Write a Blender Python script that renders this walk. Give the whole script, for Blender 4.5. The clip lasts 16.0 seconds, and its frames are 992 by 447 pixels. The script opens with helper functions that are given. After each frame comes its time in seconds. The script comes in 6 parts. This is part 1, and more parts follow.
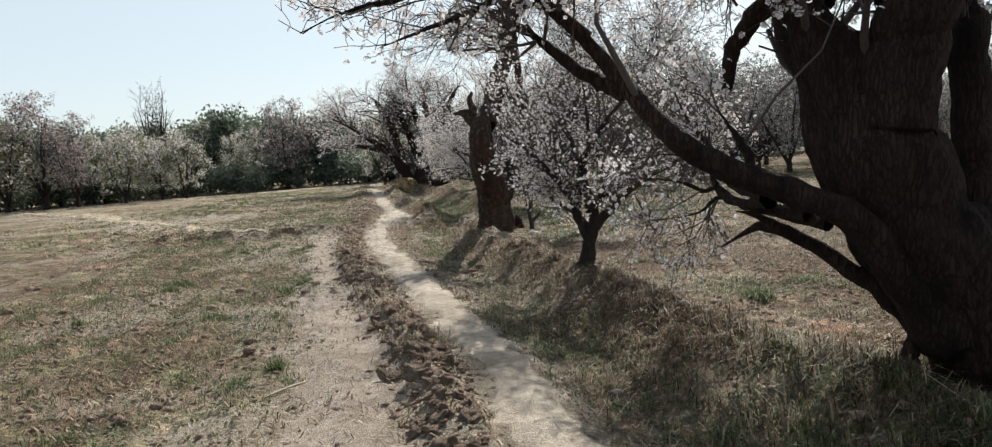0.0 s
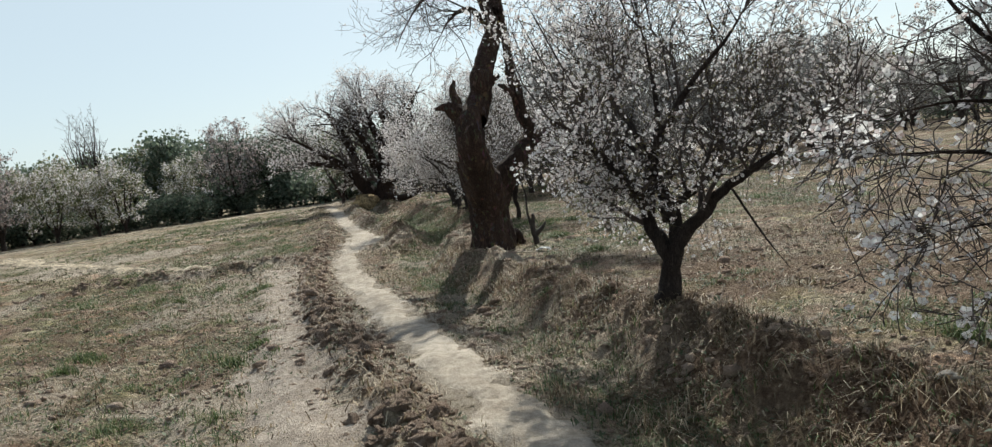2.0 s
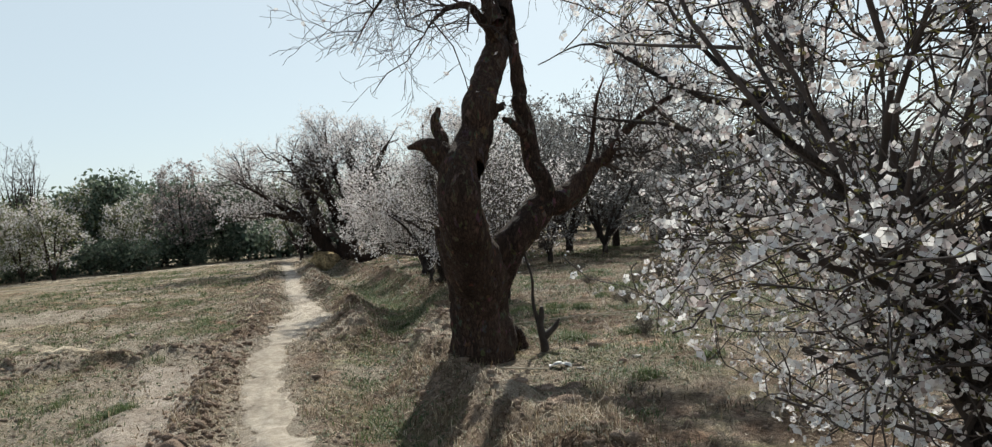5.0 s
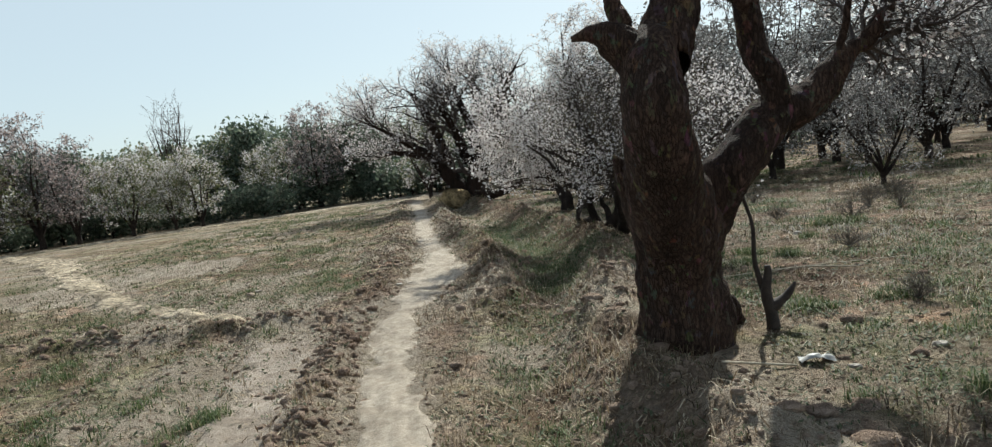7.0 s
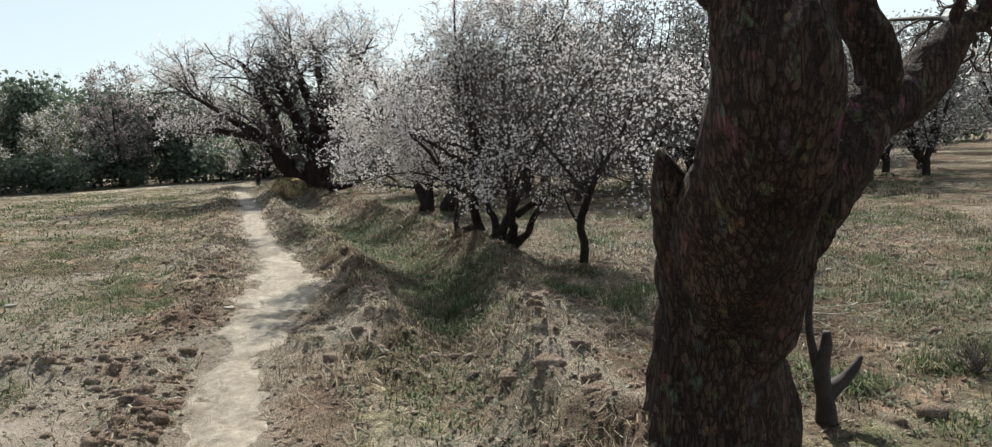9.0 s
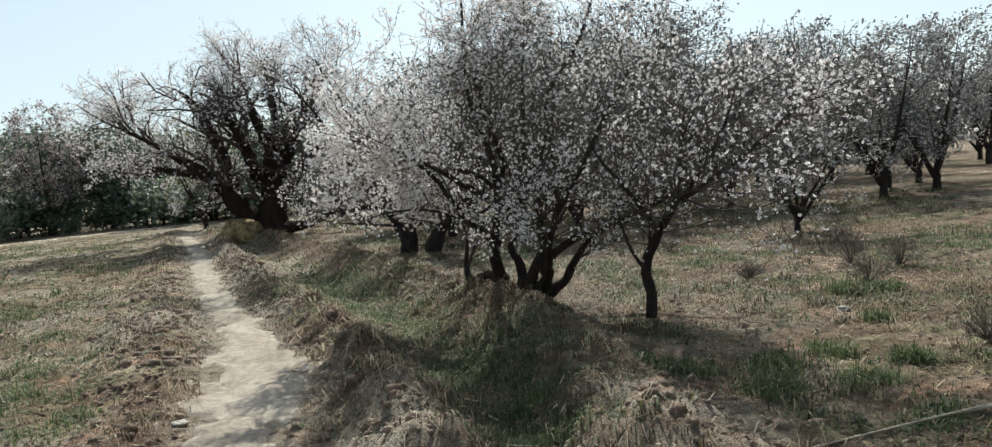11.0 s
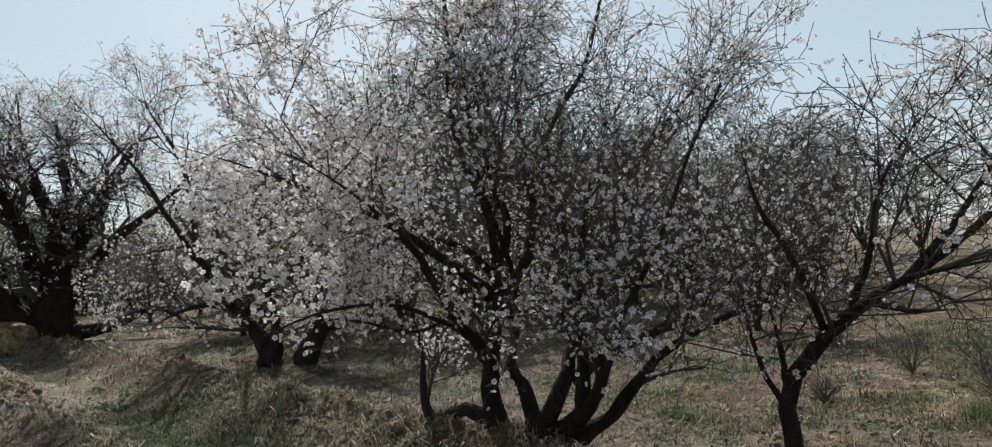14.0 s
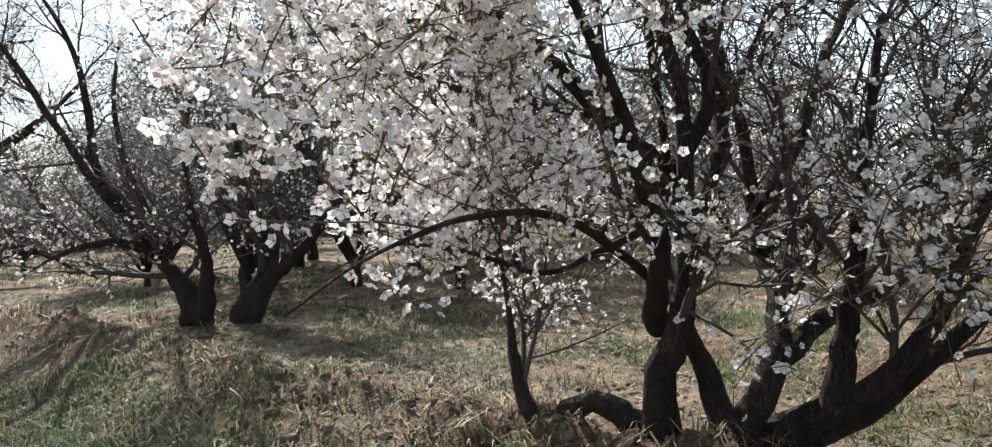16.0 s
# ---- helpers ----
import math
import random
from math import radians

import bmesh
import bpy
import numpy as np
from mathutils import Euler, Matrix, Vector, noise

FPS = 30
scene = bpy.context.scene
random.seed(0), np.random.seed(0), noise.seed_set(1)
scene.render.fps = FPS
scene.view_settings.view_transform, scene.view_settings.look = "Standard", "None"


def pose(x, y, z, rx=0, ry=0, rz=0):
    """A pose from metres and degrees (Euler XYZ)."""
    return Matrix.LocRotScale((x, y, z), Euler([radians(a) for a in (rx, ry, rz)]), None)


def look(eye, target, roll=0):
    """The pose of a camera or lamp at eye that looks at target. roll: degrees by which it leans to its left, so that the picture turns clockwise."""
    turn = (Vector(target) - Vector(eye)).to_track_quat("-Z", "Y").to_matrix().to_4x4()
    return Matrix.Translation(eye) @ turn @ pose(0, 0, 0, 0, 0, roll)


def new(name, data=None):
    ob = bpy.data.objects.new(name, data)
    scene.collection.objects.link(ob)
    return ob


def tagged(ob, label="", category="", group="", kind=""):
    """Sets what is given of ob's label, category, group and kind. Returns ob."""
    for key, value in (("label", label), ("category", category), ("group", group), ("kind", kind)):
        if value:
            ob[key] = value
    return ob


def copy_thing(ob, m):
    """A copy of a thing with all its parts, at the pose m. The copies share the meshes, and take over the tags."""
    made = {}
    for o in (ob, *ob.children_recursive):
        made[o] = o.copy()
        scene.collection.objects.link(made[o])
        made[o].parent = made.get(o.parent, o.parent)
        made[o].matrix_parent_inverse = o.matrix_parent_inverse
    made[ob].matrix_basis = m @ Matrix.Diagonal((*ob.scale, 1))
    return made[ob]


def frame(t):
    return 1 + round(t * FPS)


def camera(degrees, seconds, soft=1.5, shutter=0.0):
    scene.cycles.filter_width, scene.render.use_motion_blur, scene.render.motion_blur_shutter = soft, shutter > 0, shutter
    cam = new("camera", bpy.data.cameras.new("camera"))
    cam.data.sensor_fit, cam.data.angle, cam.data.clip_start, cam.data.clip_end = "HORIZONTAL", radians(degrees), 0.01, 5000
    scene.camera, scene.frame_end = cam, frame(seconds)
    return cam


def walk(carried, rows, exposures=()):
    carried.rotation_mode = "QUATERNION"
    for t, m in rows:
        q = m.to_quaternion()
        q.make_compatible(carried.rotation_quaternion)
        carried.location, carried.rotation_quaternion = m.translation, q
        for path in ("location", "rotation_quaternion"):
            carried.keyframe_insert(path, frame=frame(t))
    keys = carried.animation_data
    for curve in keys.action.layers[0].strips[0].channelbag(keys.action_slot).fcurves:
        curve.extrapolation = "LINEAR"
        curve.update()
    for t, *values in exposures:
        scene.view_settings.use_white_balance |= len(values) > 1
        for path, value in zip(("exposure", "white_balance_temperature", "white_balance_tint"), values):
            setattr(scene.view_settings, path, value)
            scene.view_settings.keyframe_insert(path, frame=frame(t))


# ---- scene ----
cam = camera(71.1, 16.0, soft=1.2)
METRES, EYE, TILT, LEAN, TURN = 17.9, 1.5, 0.0, 0.0, 0.0
ROWS = [
    (0.0, 0.0, 0.0, 0.0, -0.4, -5.7, 4.01),
    (0.5, -0.009, 0.0299, -0.0023, -2.81, -4.13, 3.25),
    (1.0, -0.0169, 0.064, -0.0021, -1.73, -3.82, 5.58),
    (1.5, -0.0254, 0.0977, -0.0024, -1.33, -4.91, 7.31),
    (2.0, -0.0315, 0.1314, -0.0036, -4.23, -5.27, 7.71),
    (2.5, -0.0369, 0.1679, -0.0039, -6.45, -2.0, 7.31),
    (3.0, -0.0406, 0.1978, -0.0033, -8.73, -1.78, 5.06),
    (5.5, -0.0313, 0.348, 0.0027, -4.68, -0.44, 4.5),
    (6.0, -0.036, 0.3779, 0.0011, 4.89, -2.86, 4.92),
    (6.5, -0.043, 0.4042, 0.0034, 2.08, -2.65, 4.84),
    (7.0, -0.0491, 0.4356, 0.0037, 3.62, -5.26, 7.63),
    (7.5, -0.059, 0.4645, 0.0028, -1.82, -4.79, 0.99),
    (8.0, -0.0661, 0.4947, 0.0046, -3.31, -4.3, 3.59),
    (8.5, -0.0757, 0.5243, 0.0036, -8.08, -6.73, 2.5),
    (11.0, -0.1071, 0.6719, 0.0026, -14.33, -4.55, 4.81),
    (11.5, -0.1146, 0.7004, 0.0001, -16.76, -2.61, 5.17),
    (12.0, -0.1191, 0.73, -0.0047, -21.2, -1.64, 4.16),
    (12.5, -0.1235, 0.7599, -0.0029, -23.76, -0.87, 4.8),
    (13.0, -0.1251, 0.793, -0.0019, -26.5, 2.3, 5.7),
    (13.5, -0.1272, 0.8212, -0.0016, -23.83, 0.84, 5.96),
    (14.0, -0.1301, 0.8493, -0.0031, -29.4, 2.39, 4.11),
    (14.5, -0.1305, 0.8798, -0.0086, -28.21, 3.53, 5.35),
    (15.0, -0.132, 0.914, -0.0139, -30.42, 0.76, 4.12),
    (15.5, -0.1303, 0.9484, -0.0161, -29.11, 2.8, 4.54),
    (16.0, -0.1267, 0.9784, -0.0153, -37.33, -1.55, 2.42),
]
EXPOSURES = [(0.0, 0.47, 6420, 7), (0.5, 0.46, 6380, 5), (1.5, 0.42, 6250, 3), (3.0, 0.3, 6350, 4), (5.5, 0.35, 6350, 4), (7.0, 0.37, 6230, 2), (8.0, 0.47, 6280, 3), (8.5, 0.54, 6370, 4), (11.0, 0.5, 6200, 2), (12.5, 0.47, 6200, 5), (13.0, 0.48, 6200, 4), (13.5, 0.19, 6120, 4), (14.0, 0.14, 6150, 4), (14.8, 0.39, 6200, 5), (15.5, 0.6, 6170, 5), (16.0, 1.12, 6220, 6)]
walk(cam, [(t, pose(0, 0, EYE, TILT, LEAN, TURN) @ pose(METRES * x, METRES * y, METRES * z, 90 + pitch, roll, yaw)) for t, x, y, z, yaw, pitch, roll in ROWS], EXPOSURES)

# ---- world and sun ----
SUN_AZIMUTH, SUN_HEIGHT = 17.0, 42.0
world = bpy.data.worlds.new("world")
scene.world = world
world.use_nodes = True
wn = world.node_tree
sky = wn.nodes.new("ShaderNodeTexSky")
sky.sky_type, sky.sun_disc = "NISHITA", False
sky.sun_elevation, sky.sun_rotation = radians(SUN_HEIGHT), radians(SUN_AZIMUTH)
sky.air_density, sky.dust_density, sky.ozone_density = 1.0, 1.0, 1.0
haze = wn.nodes.new("ShaderNodeMix")
haze.data_type = "RGBA"
# the haze is thickest low down and thins towards the zenith
way, part_of, climb = wn.nodes.new("ShaderNodeTexCoord"), wn.nodes.new("ShaderNodeSeparateXYZ"), wn.nodes.new("ShaderNodeMapRange")
wn.links.new(way.outputs["Generated"], part_of.inputs[0])
wn.links.new(part_of.outputs["Z"], climb.inputs["Value"])
for socket, value in zip(("From Min", "From Max", "To Min", "To Max"), (0.36, 0.9, 0.7, 0.1)):
    climb.inputs[socket].default_value = value
wn.links.new(climb.outputs[0], haze.inputs[0])
haze.inputs[7].default_value = (5.4, 5.85, 6.1, 1)
wn.links.new(sky.outputs["Color"], haze.inputs[6])
wn.links.new(haze.outputs[2], wn.nodes["Background"].inputs["Color"])
wn.nodes["Background"].inputs["Strength"].default_value = 0.105
sun = new("sun", bpy.data.lights.new("sun", "SUN"))
sun.data.energy, sun.data.angle, sun.data.color = 5.0, radians(0.7), (1.0, 0.96, 0.9)
az, el = radians(SUN_AZIMUTH), radians(SUN_HEIGHT)
sun.matrix_world = look((math.sin(az) * math.cos(el) * 90, math.cos(az) * math.cos(el) * 90, math.sin(el) * 90), (0, 0, 0))


# ---- materials ----
def shader(name):
    m = bpy.data.materials.new(name)
    m.use_nodes = True
    return m, m.node_tree.nodes, m.node_tree.links, m.node_tree.nodes["Principled BSDF"]


def coords(nodes, links, scale):
    co, mp = nodes.new("ShaderNodeTexCoord"), nodes.new("ShaderNodeMapping")
    mp.inputs["Scale"].default_value = scale
    links.new(co.outputs["Object"], mp.inputs["Vector"])
    return mp.outputs["Vector"]


def noise_tex(nodes, links, vec, scale, detail=4, rough=0.6):
    n = nodes.new("ShaderNodeTexNoise")
    n.inputs["Scale"].default_value, n.inputs["Detail"].default_value, n.inputs["Roughness"].default_value = scale, detail, rough
    links.new(vec, n.inputs["Vector"])
    return n.outputs["Fac"]


def ramp(nodes, links, fac, stops):
    r = nodes.new("ShaderNodeValToRGB")
    while len(r.color_ramp.elements) < len(stops):
        r.color_ramp.elements.new(0.5)
    for e, (p, c) in zip(r.color_ramp.elements, stops):
        e.position, e.color = p, (*c, 1)
    links.new(fac, r.inputs["Fac"])
    return r.outputs["Color"]


def mix(nodes, links, fac, a, b, mode="MIX"):
    n = nodes.new("ShaderNodeMix")
    n.data_type, n.blend_type = "RGBA", mode
    for socket, value in ((n.inputs[0], fac), (n.inputs[6], a), (n.inputs[7], b)):
        if isinstance(value, (int, float)):
            socket.default_value = value
        elif isinstance(value, tuple):
            socket.default_value = (*value, 1)
        else:
            links.new(value, socket)
    return n.outputs[2]


def bump(nodes, links, bsdf, height, strength, distance):
    b = nodes.new("ShaderNodeBump")
    b.inputs["Strength"].default_value, b.inputs["Distance"].default_value = strength, distance
    links.new(height, b.inputs["Height"])
    links.new(b.outputs["Normal"], bsdf.inputs["Normal"])


def earth(name, dark, mid, light, cover=False, rough=0.95, relief=0.06, calm=False):
    """Dry soil: patches, crumbs and grains, with plant litter where the cover attribute says so. Specks and blots carry
    soil tone and painted clod shade.
    """
    m, nodes, links, bsdf = shader(name)
    vec = coords(nodes, links, (1, 1, 1))
    patch = noise_tex(nodes, links, vec, 0.9, 5, 0.65)
    crumb = noise_tex(nodes, links, vec, 14, 6, 0.7)
    grain = noise_tex(nodes, links, vec, 90, 3, 0.7)
    col = ramp(nodes, links, patch, [(0.3, dark), (0.5, mid), (0.72, light)])
    # dark pits and pale crests: clod shade and highlights put into the colour
    speck = ramp(nodes, links, crumb, [(0.36, (0.2, 0.18, 0.16)), (0.47, (0.85, 0.85, 0.85)), (0.62, (1.4, 1.36, 1.3))] if not calm else [(0.3, (0.6, 0.58, 0.56)), (0.6, (1.1, 1.1, 1.1))])
    col = mix(nodes, links, 0.85, col, speck, "MULTIPLY")
    fine = ramp(nodes, links, grain, [(0.34, (0.48, 0.46, 0.44)), (0.66, (1.4, 1.37, 1.34))] if not calm else [(0.3, (0.6, 0.58, 0.56)), (0.7, (1.25, 1.22, 1.2))])
    col = mix(nodes, links, 0.8 if not calm else 0.6, col, fine, "MULTIPLY")
    # broader blots, random soil tone and painted clod shade together
    blot = noise_tex(nodes, links, vec, 4.2, 4, 0.6)
    col = mix(nodes, links, 0.75, col, ramp(nodes, links, blot, [(0.4, (0.38, 0.35, 0.32) if not calm else (0.86, 0.84, 0.82)), (0.51, (1, 1, 1)), (0.62, (1.42, 1.4, 1.36) if not calm else (1.08, 1.08, 1.08))]), "MULTIPLY")
    if cover:
        hue = noise_tex(nodes, links, vec, 1.7, 3, 0.6)
        col = mix(nodes, links, 0.9, col, ramp(nodes, links, hue, [(0.34, (1.18, 0.9, 0.82)), (0.48, (1, 1, 1)), (0.62, (0.88, 1.0, 0.76))]), "MULTIPLY")
        at = nodes.new("ShaderNodeAttribute")
        at.attribute_name = "cover"
        sc = noise_tex(nodes, links, vec, 26, 5, 0.75)
        green = ramp(nodes, links, sc, [(0.3, (0.036, 0.054, 0.018)), (0.5, (0.115, 0.145, 0.055)), (0.72, (0.29, 0.295, 0.15))])
        mask = nodes.new("ShaderNodeMath")
        mask.operation = "MULTIPLY"
        links.new(at.outputs["Fac"], mask.inputs[0])
        links.new(ramp(nodes, links, crumb, [(0.35, (0.15, 0.15, 0.15)), (0.6, (1, 1, 1))]), mask.inputs[1])
        col = mix(nodes, links, mask.outputs[0], col, green)
        dead = nodes.new("ShaderNodeAttribute")
        dead.attribute_name = "thatch"
        brown = ramp(nodes, links, sc, [(0.3, (0.052, 0.031, 0.019)), (0.5, (0.165, 0.104, 0.066)), (0.7, (0.4, 0.285, 0.195))])
        col = mix(nodes, links, dead.outputs["Fac"], col, brown)
        worn = nodes.new("ShaderNodeAttribute")
        worn.attribute_name = "trodden"
        pale = ramp(nodes, links, patch, [(0.3, (0.36, 0.295, 0.225)), (0.7, (0.56, 0.475, 0.375))])
        pale = mix(nodes, links, 0.7, pale, fine, "MULTIPLY")
        wear = nodes.new("ShaderNodeMath")
        wear.operation, wear.use_clamp = "MULTIPLY", True
        links.new(worn.outputs["Fac"], wear.inputs[0])
        links.new(ramp(nodes, links, crumb, [(0.38, (0.15, 0.15, 0.15)), (0.52, (1.4, 1.4, 1.4))]), wear.inputs[1])
        col = mix(nodes, links, wear.outputs[0], col, pale)
    links.new(col, bsdf.inputs["Base Color"])
    bsdf.inputs["Roughness"].default_value = rough
    bsdf.inputs["Specular IOR Level"].default_value = 0.15
    add = nodes.new("ShaderNodeMath")
    add.operation = "ADD"
    links.new(crumb, add.inputs[0])
    links.new(grain, add.inputs[1])
    bump(nodes, links, bsdf, add.outputs[0], 1.0, relief)
    return m


def bark(name, dark, light, scale=1.0, flake=None):
    m, nodes, links, bsdf = shader(name)
    vec = coords(nodes, links, (scale, scale, 0.28 * scale))
    plates = nodes.new("ShaderNodeTexVoronoi")
    plates.feature = "DISTANCE_TO_EDGE"
    plates.inputs["Scale"].default_value = 36
    warp = noise_tex(nodes, links, vec, 9, 5, 0.7)
    shift = nodes.new("ShaderNodeVectorMath")
    shift.operation = "MULTIPLY_ADD"
    links.new(warp, shift.inputs[0])
    shift.inputs[1].default_value = (0.16, 0.16, 0.16)
    links.new(vec, shift.inputs[2])
    links.new(shift.outputs[0], plates.inputs["Vector"])
    crack = ramp(nodes, links, plates.outputs["Distance"], [(0.0, (0.5, 0.47, 0.45)), (0.16, (1, 1, 1))])
    patch = noise_tex(nodes, links, vec, 3, 5, 0.7)
    col = ramp(nodes, links, patch, [(0.32, dark), (0.7, light)])
    col = mix(nodes, links, 0.9, col, crack, "MULTIPLY")
    if flake:
        cells = nodes.new("ShaderNodeTexVoronoi")
        cells.inputs["Scale"].default_value = 16
        wide = coords(nodes, links, (scale, scale, 0.62 * scale))
        links.new(wide, cells.inputs["Vector"])
        bare = ramp(nodes, links, noise_tex(nodes, links, wide, 15, 3, 0.6), [(0.54, (0, 0, 0)), (0.62, (1, 1, 1))])
        tint = mix(nodes, links, 0.5, flake, cells.outputs["Color"], "MULTIPLY")
        col = mix(nodes, links, bare, col, tint)
    fine = noise_tex(nodes, links, vec, 60, 4, 0.7)
    col = mix(nodes, links, 0.6, col, ramp(nodes, links, fine, [(0.3, (0.5, 0.5, 0.5)), (0.7, (1.3, 1.3, 1.3))]), "MULTIPLY")
    links.new(col, bsdf.inputs["Base Color"])
    bsdf.inputs["Roughness"].default_value = 0.92
    bsdf.inputs["Specular IOR Level"].default_value = 0.2
    add = nodes.new("ShaderNodeMath")
    add.operation = "MULTIPLY_ADD"
    links.new(fine, add.inputs[0])
    add.inputs[1].default_value = 0.4
    links.new(crack, add.inputs[2])
    bump(nodes, links, bsdf, add.outputs[0], 1.0, 0.04)
    return m


def thin(name, stops, through_light=0.45, rough=0.6):
    """Petals and blades: each island has its own tint, and light passes through."""
    m, nodes, links, bsdf = shader(name)
    geo = nodes.new("ShaderNodeNewGeometry")
    col = ramp(nodes, links, geo.outputs["Random Per Island"], stops)
    links.new(col, bsdf.inputs["Base Color"])
    bsdf.inputs["Roughness"].default_value = rough
    bsdf.inputs["Specular IOR Level"].default_value = 0.2
    tr = nodes.new("ShaderNodeBsdfTranslucent")
    links.new(col, tr.inputs["Color"])
    ms = nodes.new("ShaderNodeMixShader")
    ms.inputs[0].default_value = through_light
    links.new(bsdf.outputs[0], ms.inputs[1])
    links.new(tr.outputs[0], ms.inputs[2])
    links.new(ms.outputs[0], nodes["Material Output"].inputs["Surface"])
    return m


def plain(name, a, b, scale, rough=0.8, relief=0.004):
    m, nodes, links, bsdf = shader(name)
    vec = coords(nodes, links, (1, 1, 1))
    n1 = noise_tex(nodes, links, vec, scale, 5, 0.7)
    n2 = noise_tex(nodes, links, vec, scale * 6, 4, 0.7)
    col = ramp(nodes, links, n1, [(0.3, a), (0.7, b)])
    col = mix(nodes, links, 0.5, col, ramp(nodes, links, n2, [(0.3, (0.55, 0.55, 0.55)), (0.7, (1.2, 1.2, 1.2))]), "MULTIPLY")
    links.new(col, bsdf.inputs["Base Color"])
    bsdf.inputs["Roughness"].default_value = rough
    bump(nodes, links, bsdf, n2, 0.8, relief)
    return m


SOIL = earth("soil", (0.21, 0.14, 0.095), (0.42, 0.325, 0.243), (0.66, 0.56, 0.45), cover=True, relief=0.08)
PATH = earth("trodden_soil", (0.37, 0.312, 0.245), (0.48, 0.412, 0.33), (0.58, 0.505, 0.412), relief=0.02, calm=True)
LANE = earth("lane_soil", (0.27, 0.225, 0.16), (0.4, 0.34, 0.255), (0.5, 0.43, 0.335), relief=0.02)
TRACK = earth("track_soil", (0.32, 0.265, 0.208), (0.44, 0.37, 0.3), (0.55, 0.47, 0.39), relief=0.03, calm=True)
CLOD = earth("clod_soil", (0.27, 0.185, 0.132), (0.42, 0.31, 0.235), (0.58, 0.465, 0.37), relief=0.05, calm=True)
MOUND = earth("mound_soil", (0.27, 0.19, 0.09), (0.38, 0.28, 0.15), (0.46, 0.35, 0.2))
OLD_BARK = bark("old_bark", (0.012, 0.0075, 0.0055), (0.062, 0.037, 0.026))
FLAKED_BARK = bark("flaked_bark", (0.03, 0.019, 0.014), (0.115, 0.07, 0.05), 1.0, (0.165, 0.113, 0.085))
YOUNG_BARK = bark("young_bark", (0.032, 0.024, 0.021), (0.1, 0.075, 0.062), 2.2)
TWIG = plain("twig_bark", (0.034, 0.024, 0.02), (0.085, 0.062, 0.052), 8)
PETAL = thin("petals", [(0.0, (0.4, 0.31, 0.29)), (0.18, (0.64, 0.57, 0.55)), (0.5, (0.8, 0.76, 0.74)), (1.0, (0.9, 0.88, 0.86))], 0.4)
PETAL_PINK = thin("pink_petals", [(0.0, (0.28, 0.2, 0.18)), (0.5, (0.48, 0.385, 0.35)), (1.0, (0.7, 0.6, 0.57))], 0.33)
BUD = thin("buds", [(0.0, (0.1, 0.06, 0.035)), (0.5, (0.18, 0.17, 0.06)), (1.0, (0.26, 0.22, 0.1))], 0.3)
LEAF_DARK = thin("dark_leaves", [(0.0, (0.075, 0.1, 0.07)), (0.6, (0.13, 0.165, 0.115)), (1.0, (0.24, 0.26, 0.19))], 0.45)
LEAF_SPRING = thin("spring_leaves", [(0.0, (0.1, 0.12, 0.05)), (0.6, (0.2, 0.21, 0.1)), (1.0, (0.42, 0.38, 0.27))], 0.35)
GRASS = thin("green_grass", [(0.0, (0.045, 0.07, 0.024)), (0.5, (0.09, 0.125, 0.045)), (0.8, (0.17, 0.18, 0.085)), (1.0, (0.3, 0.26, 0.16))], 0.4)
WEED_LEAF = thin("weed_leaves", [(0.0, (0.05, 0.06, 0.03)), (0.5, (0.11, 0.13, 0.065)), (0.8, (0.19, 0.19, 0.115)), (1.0, (0.27, 0.2, 0.14))], 0.3)
STRAW = thin("dry_grass", [(0.0, (0.1, 0.06, 0.035)), (0.5, (0.24, 0.17, 0.1)), (0.85, (0.43, 0.335, 0.215)), (1.0, (0.64, 0.545, 0.4))], 0.3)
SHAGGY = thin("bank_weeds", [(0.0, (0.035, 0.024, 0.015)), (0.4, (0.09, 0.062, 0.036)), (0.65, (0.085, 0.09, 0.035)), (0.88, (0.24, 0.18, 0.11)), (1.0, (0.42, 0.35, 0.24))], 0.3)
# buds and petals of far trees, greyed so distance haze sits in their colour
HAZE_BUD = thin("hazed_buds", [(0.0, (0.1, 0.095, 0.09)), (0.6, (0.2, 0.195, 0.185)), (1.0, (0.34, 0.335, 0.32))], 0.38)
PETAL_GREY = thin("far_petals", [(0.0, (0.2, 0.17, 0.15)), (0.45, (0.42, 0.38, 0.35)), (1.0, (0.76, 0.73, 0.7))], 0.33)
DEADWOOD = plain("dead_wood", (0.02, 0.014, 0.011), (0.06, 0.043, 0.033), 12)
WEED = plain("weed_stems", (0.1, 0.08, 0.06), (0.19, 0.155, 0.12), 12)
CANE = plain("dry_cane", (0.42, 0.34, 0.23), (0.6, 0.51, 0.38), 15)
CHALK = plain("pale_stone", (0.25, 0.21, 0.17), (0.42, 0.37, 0.31), 14)
PLASTIC = plain("white_plastic", (0.3, 0.285, 0.26), (0.46, 0.44, 0.41), 5, 0.5, 0.002)


# ---- mesh helpers ----
rng = np.random.default_rng(7)


